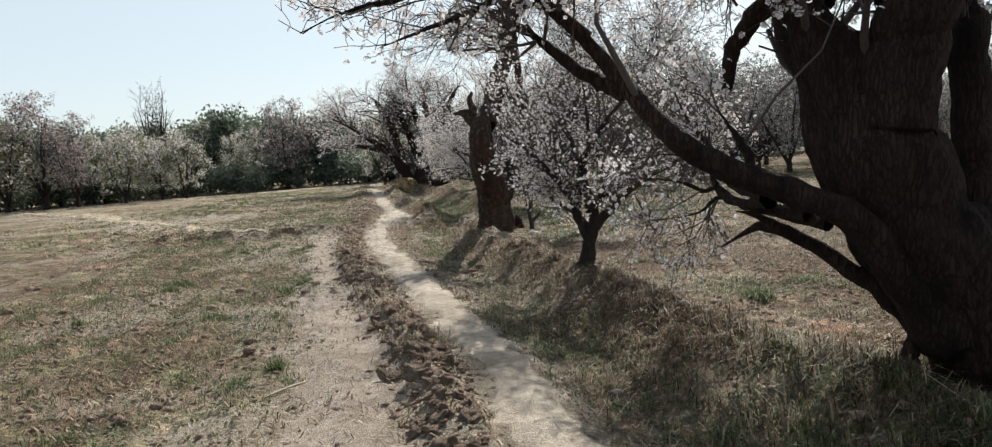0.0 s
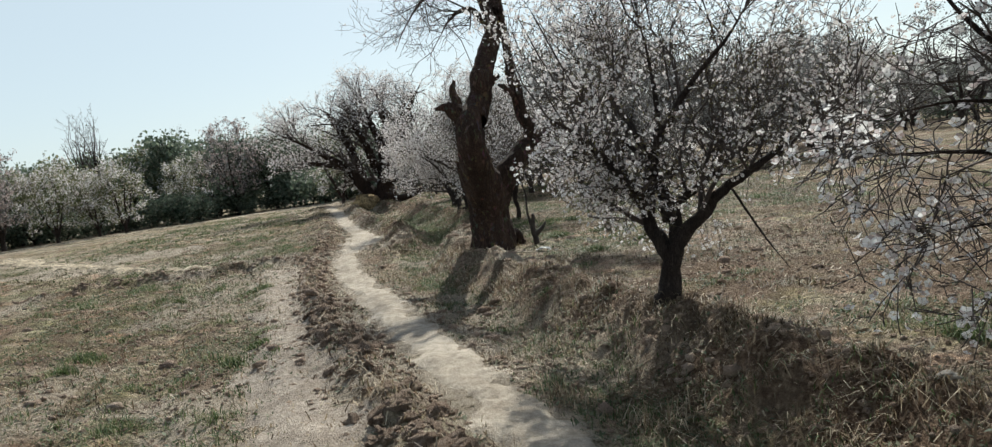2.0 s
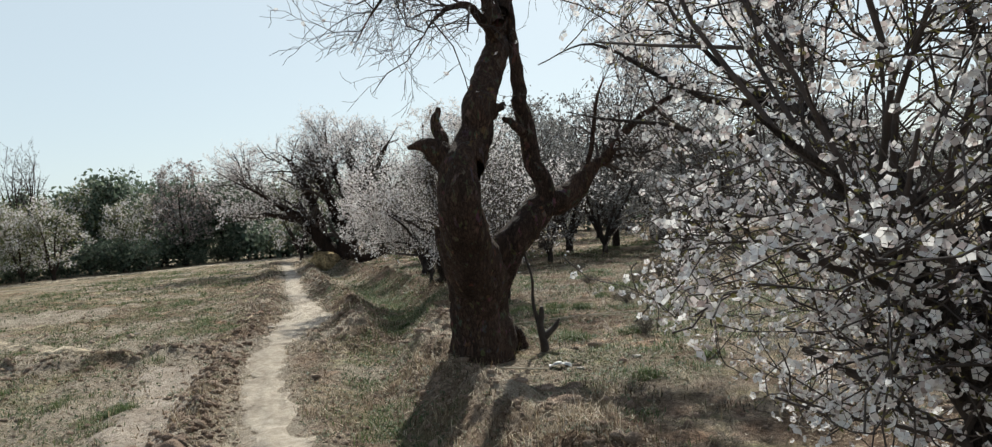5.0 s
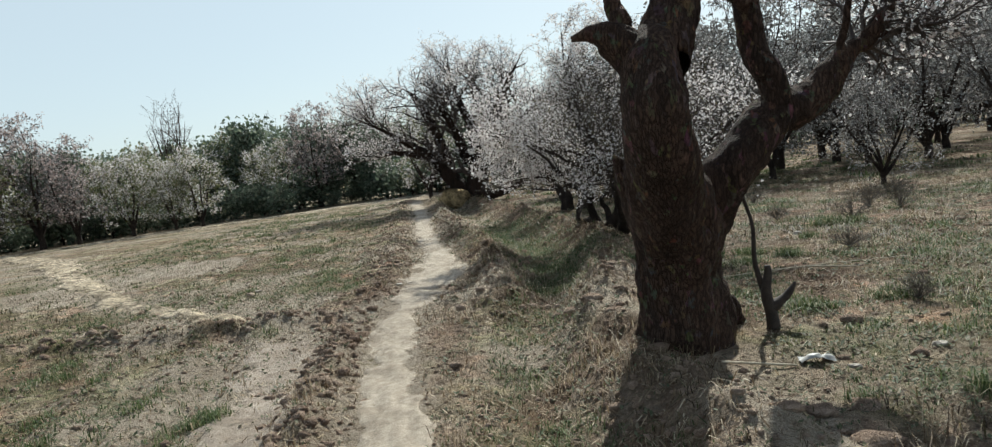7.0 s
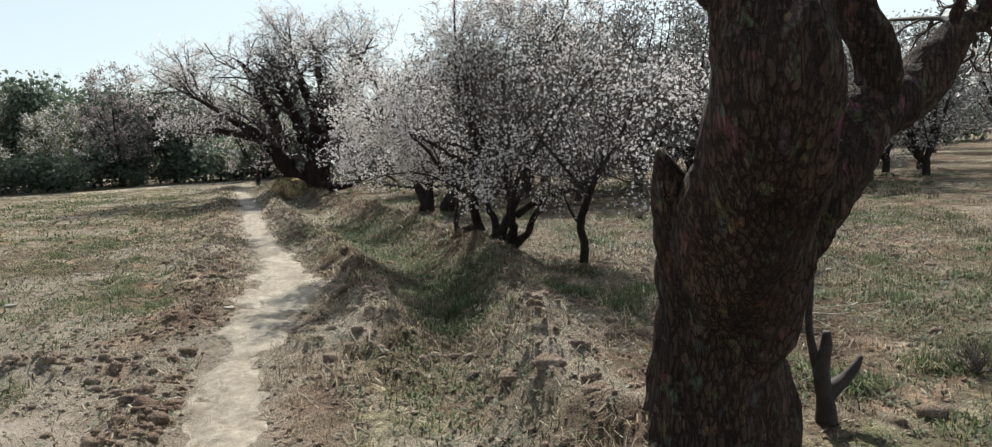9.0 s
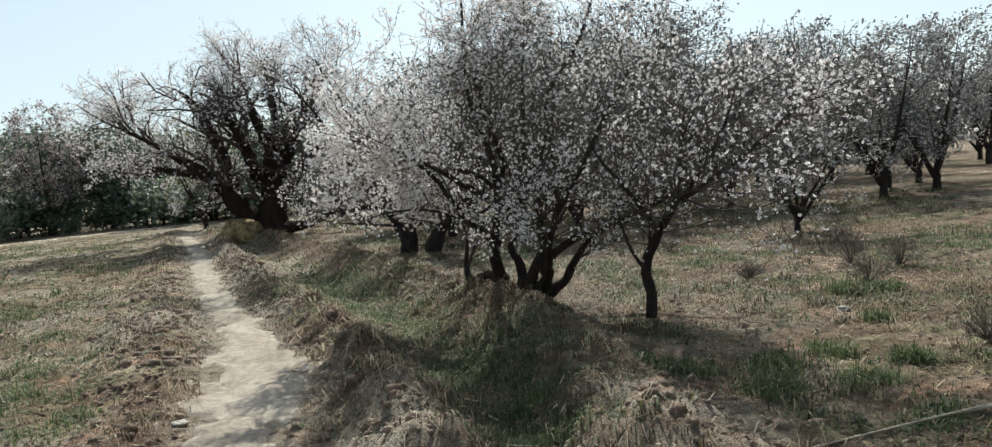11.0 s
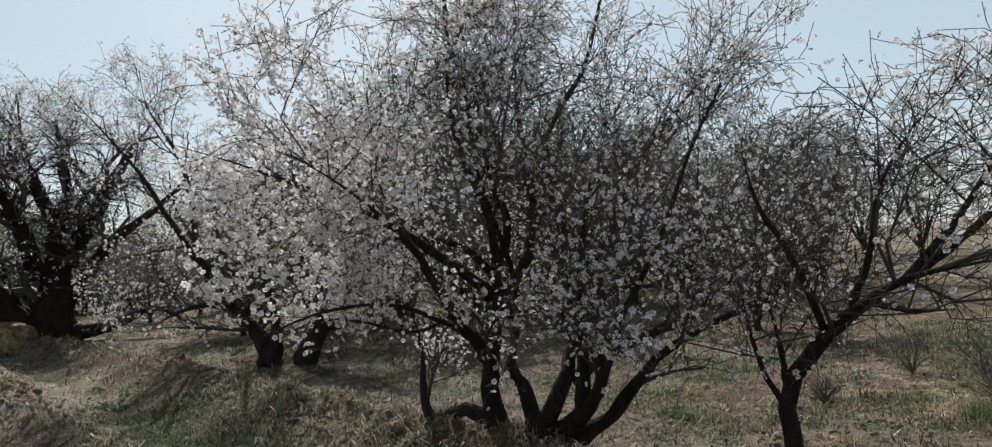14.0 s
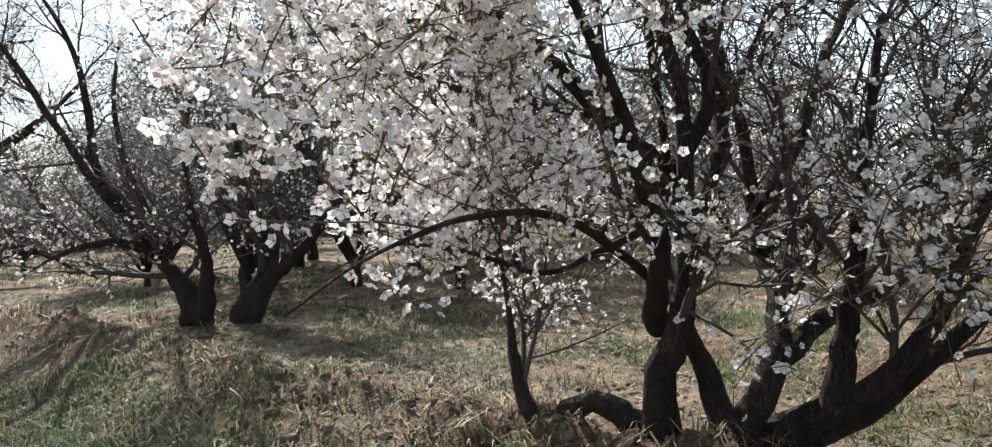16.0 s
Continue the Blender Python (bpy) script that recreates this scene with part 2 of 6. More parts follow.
def solid(name, verts, faces, material, parent=None, label="", smooth=False):
    """One mesh object from an array of points and arrays of triangles or quads."""
    me = bpy.data.meshes.new(name)
    verts = np.asarray(verts, float).reshape(-1, 3)
    faces = [np.asarray(f, int) for f in (faces if isinstance(faces, list) else [faces]) if len(f)]
    me.vertices.add(len(verts))
    me.vertices.foreach_set("co", verts.astype(np.float32).ravel())
    loops = np.concatenate([f.ravel() for f in faces])
    sizes = np.concatenate([np.full(len(f), f.shape[1]) for f in faces])
    me.loops.add(len(loops))
    me.loops.foreach_set("vertex_index", loops.astype(np.int32))
    me.polygons.add(len(sizes))
    me.polygons.foreach_set("loop_start", (np.cumsum(sizes) - sizes).astype(np.int32))
    if smooth:
        me.polygons.foreach_set("use_smooth", np.ones(len(sizes), bool))
    me.update(calc_edges=True)
    me.validate()
    me.materials.append(material)
    ob = new(name, me)
    if parent:
        ob.parent = parent
    if label:
        tagged(ob, label)
    return ob


def unit(a):
    return a / np.maximum(np.linalg.norm(a, axis=-1, keepdims=True), 1e-9)


LATTICE = np.random.default_rng(3).uniform(-1, 1, (64, 64, 64))


def grain3(p, scale):
    """Smooth noise from -1 to 1 at points p."""
    q = np.asarray(p, float) * scale + 100.37
    i = np.floor(q).astype(int)
    f = q - i
    f = f * f * (3 - 2 * f)
    out = 0
    for dx in (0, 1):
        for dy in (0, 1):
            for dz in (0, 1):
                w = (f[..., 0] if dx else 1 - f[..., 0]) * (f[..., 1] if dy else 1 - f[..., 1]) * (f[..., 2] if dz else 1 - f[..., 2])
                out = out + w * LATTICE[(i[..., 0] + dx) % 64, (i[..., 1] + dy) % 64, (i[..., 2] + dz) % 64]
    return out


def grain2(x, y, scale, layer=0.0):
    x, y = np.broadcast_arrays(np.asarray(x, float), np.asarray(y, float))
    return grain3(np.stack([x, y, np.full(x.shape, layer / scale)], -1), scale)


def smooth_line(points, n):
    """A smooth curve through control rows, resampled to n rows."""
    p = np.asarray(points, float)
    p = np.vstack([2 * p[0] - p[1], p, 2 * p[-1] - p[-2]])
    s = np.linspace(0, len(p) - 3 - 1e-6, n)
    i = s.astype(int)
    f = (s - i)[:, None]
    a, b, c, d = p[i], p[i + 1], p[i + 2], p[i + 3]
    return 0.5 * (2 * b + (c - a) * f + (2 * a - 5 * b + 4 * c - d) * f**2 + (3 * b - a - 3 * c + d) * f**3)


def tubes(P, R, sides, rough=0.0, cap=True):
    """Round tubes along B curves of n points: verts and faces."""
    B, n, _ = P.shape
    T = unit(np.gradient(P, axis=1))
    ref = np.tile(np.array([0.31, 0.94, 0.13]), (B, 1, 1))
    U = unit(np.cross(T, ref))
    V = np.cross(T, U)
    a = np.arange(sides) * 2 * np.pi / sides
    ring = U[:, :, None] * np.cos(a)[:, None] + V[:, :, None] * np.sin(a)[:, None]
    pts = P[:, :, None] + ring * R[:, :, None, None]
    if rough:
        g = grain3(pts * np.array([1, 1, 0.3]), 5) * 0.6 + grain3(pts * np.array([1, 1, 0.22]), 15) * 0.45 + grain3(pts * np.array([1, 1, 0.35]), 32) * 0.25
        pts = P[:, :, None] + ring * (R[:, :, None] * (1 + rough * g))[..., None]
    base = (np.arange(B) * n * sides)[:, None, None]
    k, j = np.arange(n - 1)[None, :, None], np.arange(sides)[None, None, :]
    f = np.stack([base + k * sides + j, base + k * sides + (j + 1) % sides, base + (k + 1) * sides + (j + 1) % sides, base + (k + 1) * sides + j], -1)
    faces = [f.reshape(-1, 4)]
    if cap:
        e = (np.arange(B) * n * sides + (n - 1) * sides)[:, None] + np.arange(sides)[None]
        faces.append(e)
    return pts.reshape(-1, 3), faces


def sprout(P, R, k, lo, length, angle, rise, g, n=4, taper=0.55, wander=0.31):
    """k side shoots on each curve: new curves and radii."""
    B, m, _ = P.shape
    idx = np.repeat(np.arange(B), k)
    s = g.uniform(lo, 0.98, len(idx))
    f = s * (m - 1)
    i = np.minimum(f.astype(int), m - 2)
    w = (f - i)[:, None]
    at = P[idx, i] * (1 - w) + P[idx, i + 1] * w
    t = unit(P[idx, i + 1] - P[idx, i])
    perp = unit(np.cross(t, g.normal(size=t.shape)))
    an = np.radians(g.normal(angle, angle * 0.3, len(idx)))[:, None]
    d = unit(t * np.cos(an) + perp * np.sin(an) + np.array([0, 0, rise]))
    L = length * g.uniform(0.5, 1.3, len(idx))
    Q = np.zeros((len(idx), n, 3))
    Q[:, 0] = at
    for j in range(1, n):
        d = unit(d + g.normal(size=d.shape) * wander + np.array([0, 0, rise * 0.12]))
        Q[:, j] = Q[:, j - 1] + d * (L / (n - 1))[:, None]
    r0 = (R[idx, i] * (1 - w[:, 0]) + R[idx, i + 1] * w[:, 0]) * taper
    return Q, r0[:, None] * np.linspace(1, 0.45, n)[None]


def within(Q, R, crown, slack=0.12, g=rng):
    """Keeps the shoots whose ends lie inside the crown's ellipsoid (centre, radii), with an uneven edge."""
    c, rad = np.array(crown[0]), np.array(crown[1])
    e = np.linalg.norm((Q[:, -1] - c) / rad, axis=1)
    keep = e < 1 + slack * grain3(Q[:, -1], 1.6) * 2 + g.normal(0, slack * 0.4, len(e))
    return Q[keep], R[keep]


def along(P, count, g, lo=0.1, crown=None, side=None):
    """Places along the shoots; with a crown given, more of them towards its outside."""
    B, m, _ = P.shape
    if crown:
        e = np.linalg.norm((P[:, -1] - np.array(crown[0])) / np.array(crown[1]), axis=1) ** 2 + 0.12
        if side:
            e = e * (0.24 + fade((P[:, -1] - np.array(crown[0])) @ np.array(side), -0.7, 0.9))
        idx = g.choice(B, count, p=e / e.sum())
    else:
        idx = g.integers(0, B, count)
    f = g.uniform(lo, 1, count) * (m - 1)
    i = np.minimum(f.astype(int), m - 2)
    w = (f - i)[:, None]
    return P[idx, i] * (1 - w) + P[idx, i + 1] * w


def flowers(at, size, g, petals=5, cup=0.35, spread=0.03):
    """Open five-petalled flowers with kite-shaped petals."""
    N = len(at)
    at = at + g.normal(size=at.shape) * spread
    nrm = unit(g.normal(size=(N, 3)) + np.array([0, 0, 0.25]))
    u = unit(np.cross(nrm, g.normal(size=(N, 3))))
    v = np.cross(nrm, u)
    sz = size * g.uniform(0.6, 1.25, N)
    a = np.arange(petals) * 2 * np.pi / petals
    shape = [(0.06, 0.0, 0.0), (0.36, 0.24, 0.5), (0.55, 0.0, 0.75), (0.36, -0.24, 0.5)]
    rows = []
    for r, side, lift in shape:
        x = r * np.cos(a) - side * np.sin(a)
        y = r * np.sin(a) + side * np.cos(a)
        rows.append(at[:, None] + sz[:, None, None] * (u[:, None] * x[:, None] + v[:, None] * y[:, None] + nrm[:, None] * (lift * cup)))
    pts = np.stack(rows, 2).reshape(-1, 3)
    return pts, np.arange(len(pts)).reshape(-1, 4)


def leaves(at, size, g, wide=0.45):
    N = len(at)
    d = unit(g.normal(size=(N, 3)))
    s = unit(np.cross(d, g.normal(size=(N, 3))))
    sz = (size * g.uniform(0.6, 1.3, N))[:, None]
    pts = np.stack([at, at + d * sz * 0.5 + s * sz * wide * 0.5, at + d * sz, at + d * sz * 0.5 - s * sz * wide * 0.5], 1)
    return pts.reshape(-1, 3), np.arange(4 * N).reshape(-1, 4)


# ---- lie of the land ----
PATH_LINE = [(-30, 5.5), (-8, 2.0), (0, 0.95), (2.5, 0.45), (3.75, 0.13), (5.1, -0.1), (7.3, -0.78), (9.85, -1.43), (11.5, -1.92), (13.1, -2.27), (14.9, -2.58), (17.4, -2.5), (19, -2.72), (23.8, -3.8), (33, -5.45), (38, -6.6), (60, -10)]
TRACK_LINE = [(-20, 4.0), (0, -0.2), (4.5, -1.1), (8.6, -2.17), (12.5, -3.1), (14.4, -3.55)]
CLOD_LINE = [(-20, 4.8), (0, 0.42), (3.8, -0.34), (5.3, -0.74), (6.8, -1.2), (8.5, -1.76), (11, -2.42), (14.6, -3.0)]
BANK_LINE = [(-20, 7), (0, 2.45), (3.6, 1.75), (5.1, 1.2), (7.2, 0.92), (8.2, 0.55), (10.8, 0.02), (11.6, -0.22), (12.5, -0.52), (13.8, -0.5), (15.2, -0.33), (19, -0.08), (21, -0.6), (25, -1.4), (33, -3.4), (40, -5)]
INNER_LINE = [(14.0, -1.4), (15.3, -1.5), (18.2, -1.75), (24, -3.15), (33, -4.75), (40, -6)]
DITCH_LINE = [(-20, 6), (0, 1.7), (4, 0.78), (7.3, 0.12), (10, -0.65), (12.5, -1.15), (15.3, -0.92), (18.5, -0.98), (21, -1.45), (24.8, -2.3), (33, -4.1), (40, -5.5)]
BERM_LINE = [(15.6, -3.1), (18, -3.35), (23.8, -4.5), (33, -6.2), (40, -7.6)]


def line_x(line, y):
    a = np.array(line, float)
    return np.interp(y, a[:, 0], a[:, 1])


def hump(d, w):
    return np.exp(-((d / w) ** 2))


def fade(v, a, b):
    t = np.clip((v - a) / (b - a), 0, 1)
    return t * t * (3 - 2 * t)


def land(x, y):
    """Height of the ground."""
    x, y = np.asarray(x, float), np.asarray(y, float)
    near = fade(y, 60, 36) * fade(y, -25, -12)
    rough = grain2(x, y, 1.7) * 0.4 + grain2(x, y, 4.5, 3) * 0.35 + grain2(x, y, 10, 5) * 0.35
    h = 0.06 + 0.05 * rough * near + 0.02 * grain2(x, y, 0.5, 9) * near
    lump = 0.6 + 0.5 * grain2(x, y, 2.2, 11) + 0.6 * grain2(x, y, 5, 13) + 0.45 * grain2(x, y, 9, 14)
    bank = (0.22 - 0.11 * hump(y - 12.1, 0.9)) * hump(x - line_x(BANK_LINE, y), 0.36)
    inner = 0.23 * hump(x - line_x(INNER_LINE, y), 0.27) * fade(y, 14.0, 15.0)
    clods = 0.12 * hump(x - line_x(CLOD_LINE, y), 0.17) * fade(y, 15.0, 14.2)
    berm = 0.12 * hump(x - line_x(BERM_LINE, y), 0.35) * fade(y, 15.4, 16.5)
    cross = 0.14 * hump(y - 15.1 - 0.12 * np.sin(x * 1.7), 0.22) * fade(x, -2.7, -3.2) * fade(x, -9.5, -6)
    plug = 0.16 * hump(y - 15.2 - 0.3 * (x + 2.2), 0.28) * fade(x, -2.35, -2.0) * fade(x, -1.0, -1.4)
    h = h + (bank + inner + clods + berm + cross + plug) * (0.45 + lump * 0.75) * near
    ditch = -0.13 * hump(x - line_x(DITCH_LINE, y), 0.4) * near
    path = line_x(PATH_LINE, y)
    left = fade(x, path - 0.7, path - 1.4)
    u = (x + 0.28 * y) * 0.96
    furrow = 0.025 * np.sin(u * 2 * np.pi / 0.62 + 0.8 * grain2(x, y, 0.7, 17)) * left * fade(y, 40, 25) * near
    return h + ditch + furrow


def axis(spans):
    """Grid lines: (start, end, step) spans joined."""
    out = []
    for a, b, s in spans:
        out += list(np.arange(a, b - s * 0.5, s))
    return np.array(out + [spans[-1][1]])


xs = axis([(-1600, -200, 200), (-200, -40, 20), (-40, -12, 1.4), (-12, -5, 0.18), (-5, 3.2, 0.05), (3.2, 7, 0.1), (7, 20, 0.6), (20, 60, 4), (60, 200, 20), (200, 1600, 200)])
ys = axis([(-1600, -200, 200), (-200, -20, 18), (-20, 1, 0.8), (1, 21, 0.058), (21, 36, 0.18), (36, 60, 0.8), (60, 200, 14), (200, 1600, 200)])
gx, gy = np.meshgrid(xs, ys)
gz = land(gx, gy)
ix = np.arange(len(xs) - 1)[None] + (np.arange(len(ys) - 1) * len(xs))[:, None]
quads = np.stack([ix, ix + 1, ix + 1 + len(xs), ix + len(xs)], -1).reshape(-1, 4)


def bare(x, y):
    """Where the soil lies bare and crusted, 0 to 1."""
    open_soil = fade(grain2(x, y, 0.8, 77) + 0.5 * grain2(x, y, 2.6, 79) + 0.25 * grain2(x, y, 6, 81), 0.05, 0.38)
    off = x - line_x(BANK_LINE, y)
    return np.clip(open_soil * (1 - 0.6 * fade(off, 0.3, 0.9)) * (1 - 0.85 * hump(off, 0.6)) * (1 - rank(x, y)) + 1.4 * crust(x, y), 0, 1.3)


def crust(x, y):
    """Bare crusted crests of the banks, 0 to 1."""
    out = 0.0
    for cx, cy, r in ((-0.22, 15.3, 0.42), (-1.5, 16.1, 0.32), (0.18, 11.0, 0.32), (-0.5, 14.1, 0.3), (-0.3, 13.4, 0.22), (-1.9, 15.5, 0.4), (-3.9, 13.9, 0.7), (-3.0, 15.4, 0.35), (-1.15, 13.2, 0.35), (-5.2, 16.4, 0.7)):
        out = out + hump(np.hypot(x - cx, (y - cy) * 0.7), r)
    return np.clip(out * (1 + 0.8 * grain2(x, y, 4, 83)), 0, 1)


def rank(x, y):
    """Overgrown ground under the old tree, under the spreading tree and along the far ditch, with some of the trees'
    shade put into its dark green, 0 to 1.
    """
    old = hump(x - 2.05, 0.62) * hump(y - 3.0, 0.95)
    # dark cover laid where tree shade falls, deepening it in the ground colour
    ditch = 0.65 * hump(x + 0.45, 0.85) * hump(y - 17.2, 1.2) + 0.75 * hump(x + 1.6, 0.95) * hump(y - 21.8, 2.2)
    return np.clip(old + ditch * (1 + 0.5 * grain2(x, y, 2.1, 85)), 0, 1)


def green(x, y):
    """How much green grows at a place, 0 to 1."""
    path = line_x(PATH_LINE, y)
    d = x - path
    patchy = grain2(x, y, 0.55, 21) * 0.6 + grain2(x, y, 1.6, 23) * 0.5
    field = (0.22 + 0.55 * fade(patchy, -0.05, 0.5)) * fade(d, -0.9, -1.6)
    ditch = hump(x - line_x(DITCH_LINE, y), 0.38) * (0.65 + 0.5 * patchy)
    orchard = fade(patchy, -0.06, 0.34) * fade(x - line_x(BANK_LINE, y), 0.5, 1.4) * 0.85
    return np.clip(field + ditch + orchard + rank(x, y), 0, 1)


def dry(x, y):
    """How much dead grass lies at a place, 0 to 1."""
    patchy = 0.6 + grain2(x, y, 1.1, 31) * 0.6 + grain2(x, y, 3, 33) * 0.3
    bank = hump(x - line_x(BANK_LINE, y), 0.6)
    inner = hump(x - line_x(INNER_LINE, y), 0.45) * fade(y, 14, 15)
    verge = hump(x - line_x(PATH_LINE, y) - 0.55, 0.22) * 0.7 + hump(x - line_x(PATH_LINE, y) + 0.5, 0.25) * 0.3
    return np.clip((bank + inner + verge + 0.05) * patchy, 0, 1)


ground = solid("ground", np.stack([gx, gy, gz], -1), quads, SOIL, smooth=True)
tagged(ground, "dry ploughed field soil with banks, ditch and sparse grass", "ground", kind="structure")
cover = ground.data.attributes.new("cover", "FLOAT", "POINT")
cover.data.foreach_set("value", np.clip(green(gx, gy) * 0.85 + 0.06, 0, 1).astype(np.float32).ravel())
thatch = ground.data.attributes.new("thatch", "FLOAT", "POINT")
thatch.data.foreach_set("value", np.clip((1 - crust(gx, gy)) * (1 - 0.7 * rank(gx, gy)) * (0.55 * hump(gx - line_x(BANK_LINE, gy), 0.6) + 0.5 * hump(gx - line_x(INNER_LINE, gy), 0.45) * fade(gy, 14, 15) + dry(gx, gy) * 0.95 * fade(grain2(gx, gy, 1.4, 35), -0.5, 0.2) + fade(gx - line_x(BANK_LINE, gy), 0.1, 0.7) * (0.5 + 0.35 * fade(gy, 18, 13)) * fade(grain2(gx, gy, 0.8, 43) + 0.5 * grain2(gx, gy, 2.3, 45), -0.45, 0.3) + 0.45 * fade(grain2(gx, gy, 1.1, 37) + 0.5 * grain2(gx, gy, 3.1, 39), 0.15, 0.5) + 0.5 * fade(np.sin((gx + 0.26 * gy) * 2 * np.pi / 0.9 + 0.9 * grain2(gx, gy, 0.6, 47)) + 0.9 * grain2(gx, gy, 2.5, 49), 0.2, 0.9) * fade(line_x(TRACK_LINE, gy) - gx, 0.3, 0.8) * fade(gy, 16, 13)), 0, 1).astype(np.float32).ravel())

side_line = [(15.1, -3.4), (15.5, -4.6), (18.1, -7.6), (23, -12), (30, -17.5), (40, -28), (43, -34)]
worn = 1.25 * hump(gx - line_x(PATH_LINE, gy), 0.32 + 0.12 * hump(gy - 17.6, 1.3)) * fade(gy, 50, 36) + 0.8 * hump(gx - line_x(TRACK_LINE, gy), 0.5) * fade(gy, 14.8, 14) + 0.8 * hump(gx - line_x(side_line, gy), 0.7) * fade(gy, 15, 15.4) * fade(gy, 45, 42)
trodden = ground.data.attributes.new("trodden", "FLOAT", "POINT")
trodden.data.foreach_set("value", np.clip(worn + 0.85 * bare(gx, gy), 0, 1).astype(np.float32).ravel())


def trail(name, line, half, y0, y1, material, label, lift=0.02, seed=41.0, wide=None):
    """A trodden strip that lies a little proud of the soil and frays out at its edges."""
    v = np.arange(y0, y1, 0.06)
    s = np.linspace(-1.7, 1.7, 34)
    S, V = np.meshgrid(s, v)
    W = half + (hump(V - wide[0], wide[1]) * wide[2] if wide else 0)
    X = line_x(line, V) + S * W
    edge = np.abs(S) + 0.6 * grain2(X, V, 2.3, seed) + 0.6 * grain2(X, V, 6, seed + 3) + 0.4 * grain2(X, V, 13, seed + 5)
    Z = land(X, V) + lift * (1 - np.clip(edge, 0, 2) ** 3) + 0.004 * grain2(X, V, 9, seed)
    Z = Z * 0.999 - 0.03 * fade(edge, 1.0, 1.5)
    k = np.arange(len(s) - 1)[None] + (np.arange(len(v) - 1) * len(s))[:, None]
    q = np.stack([k, k + 1, k + 1 + len(s), k + len(s)], -1).reshape(-1, 4)
    ob = solid(name, np.stack([X, V, Z], -1), q, material, smooth=True)
    return tagged(ob, label, "path", kind="structure")


trail("footpath", PATH_LINE, 0.195, -6, 40, PATH, "narrow pale trodden dirt footpath beside the bank", wide=(17.6, 1.3, 0.18))
trail("wheel_track", TRACK_LINE, 0.34, -6, 14.3, TRACK, "bare dusty wheel track through the stubble field", 0.012, 51.0)
trail("side_path", side_line, 0.3, 15.5, 43, LANE, "pale side path across the field", 0.045, 61.0, wide=(30, 8, 0.3))
edge_line = [(37, -33), (40, -26), (43, -19), (46, -13), (48.5, -8)]
trail("edge_path", edge_line, 1.5, 37, 48.5, LANE, "pale dirt path along the field edge trees", 0.05, 71.0)


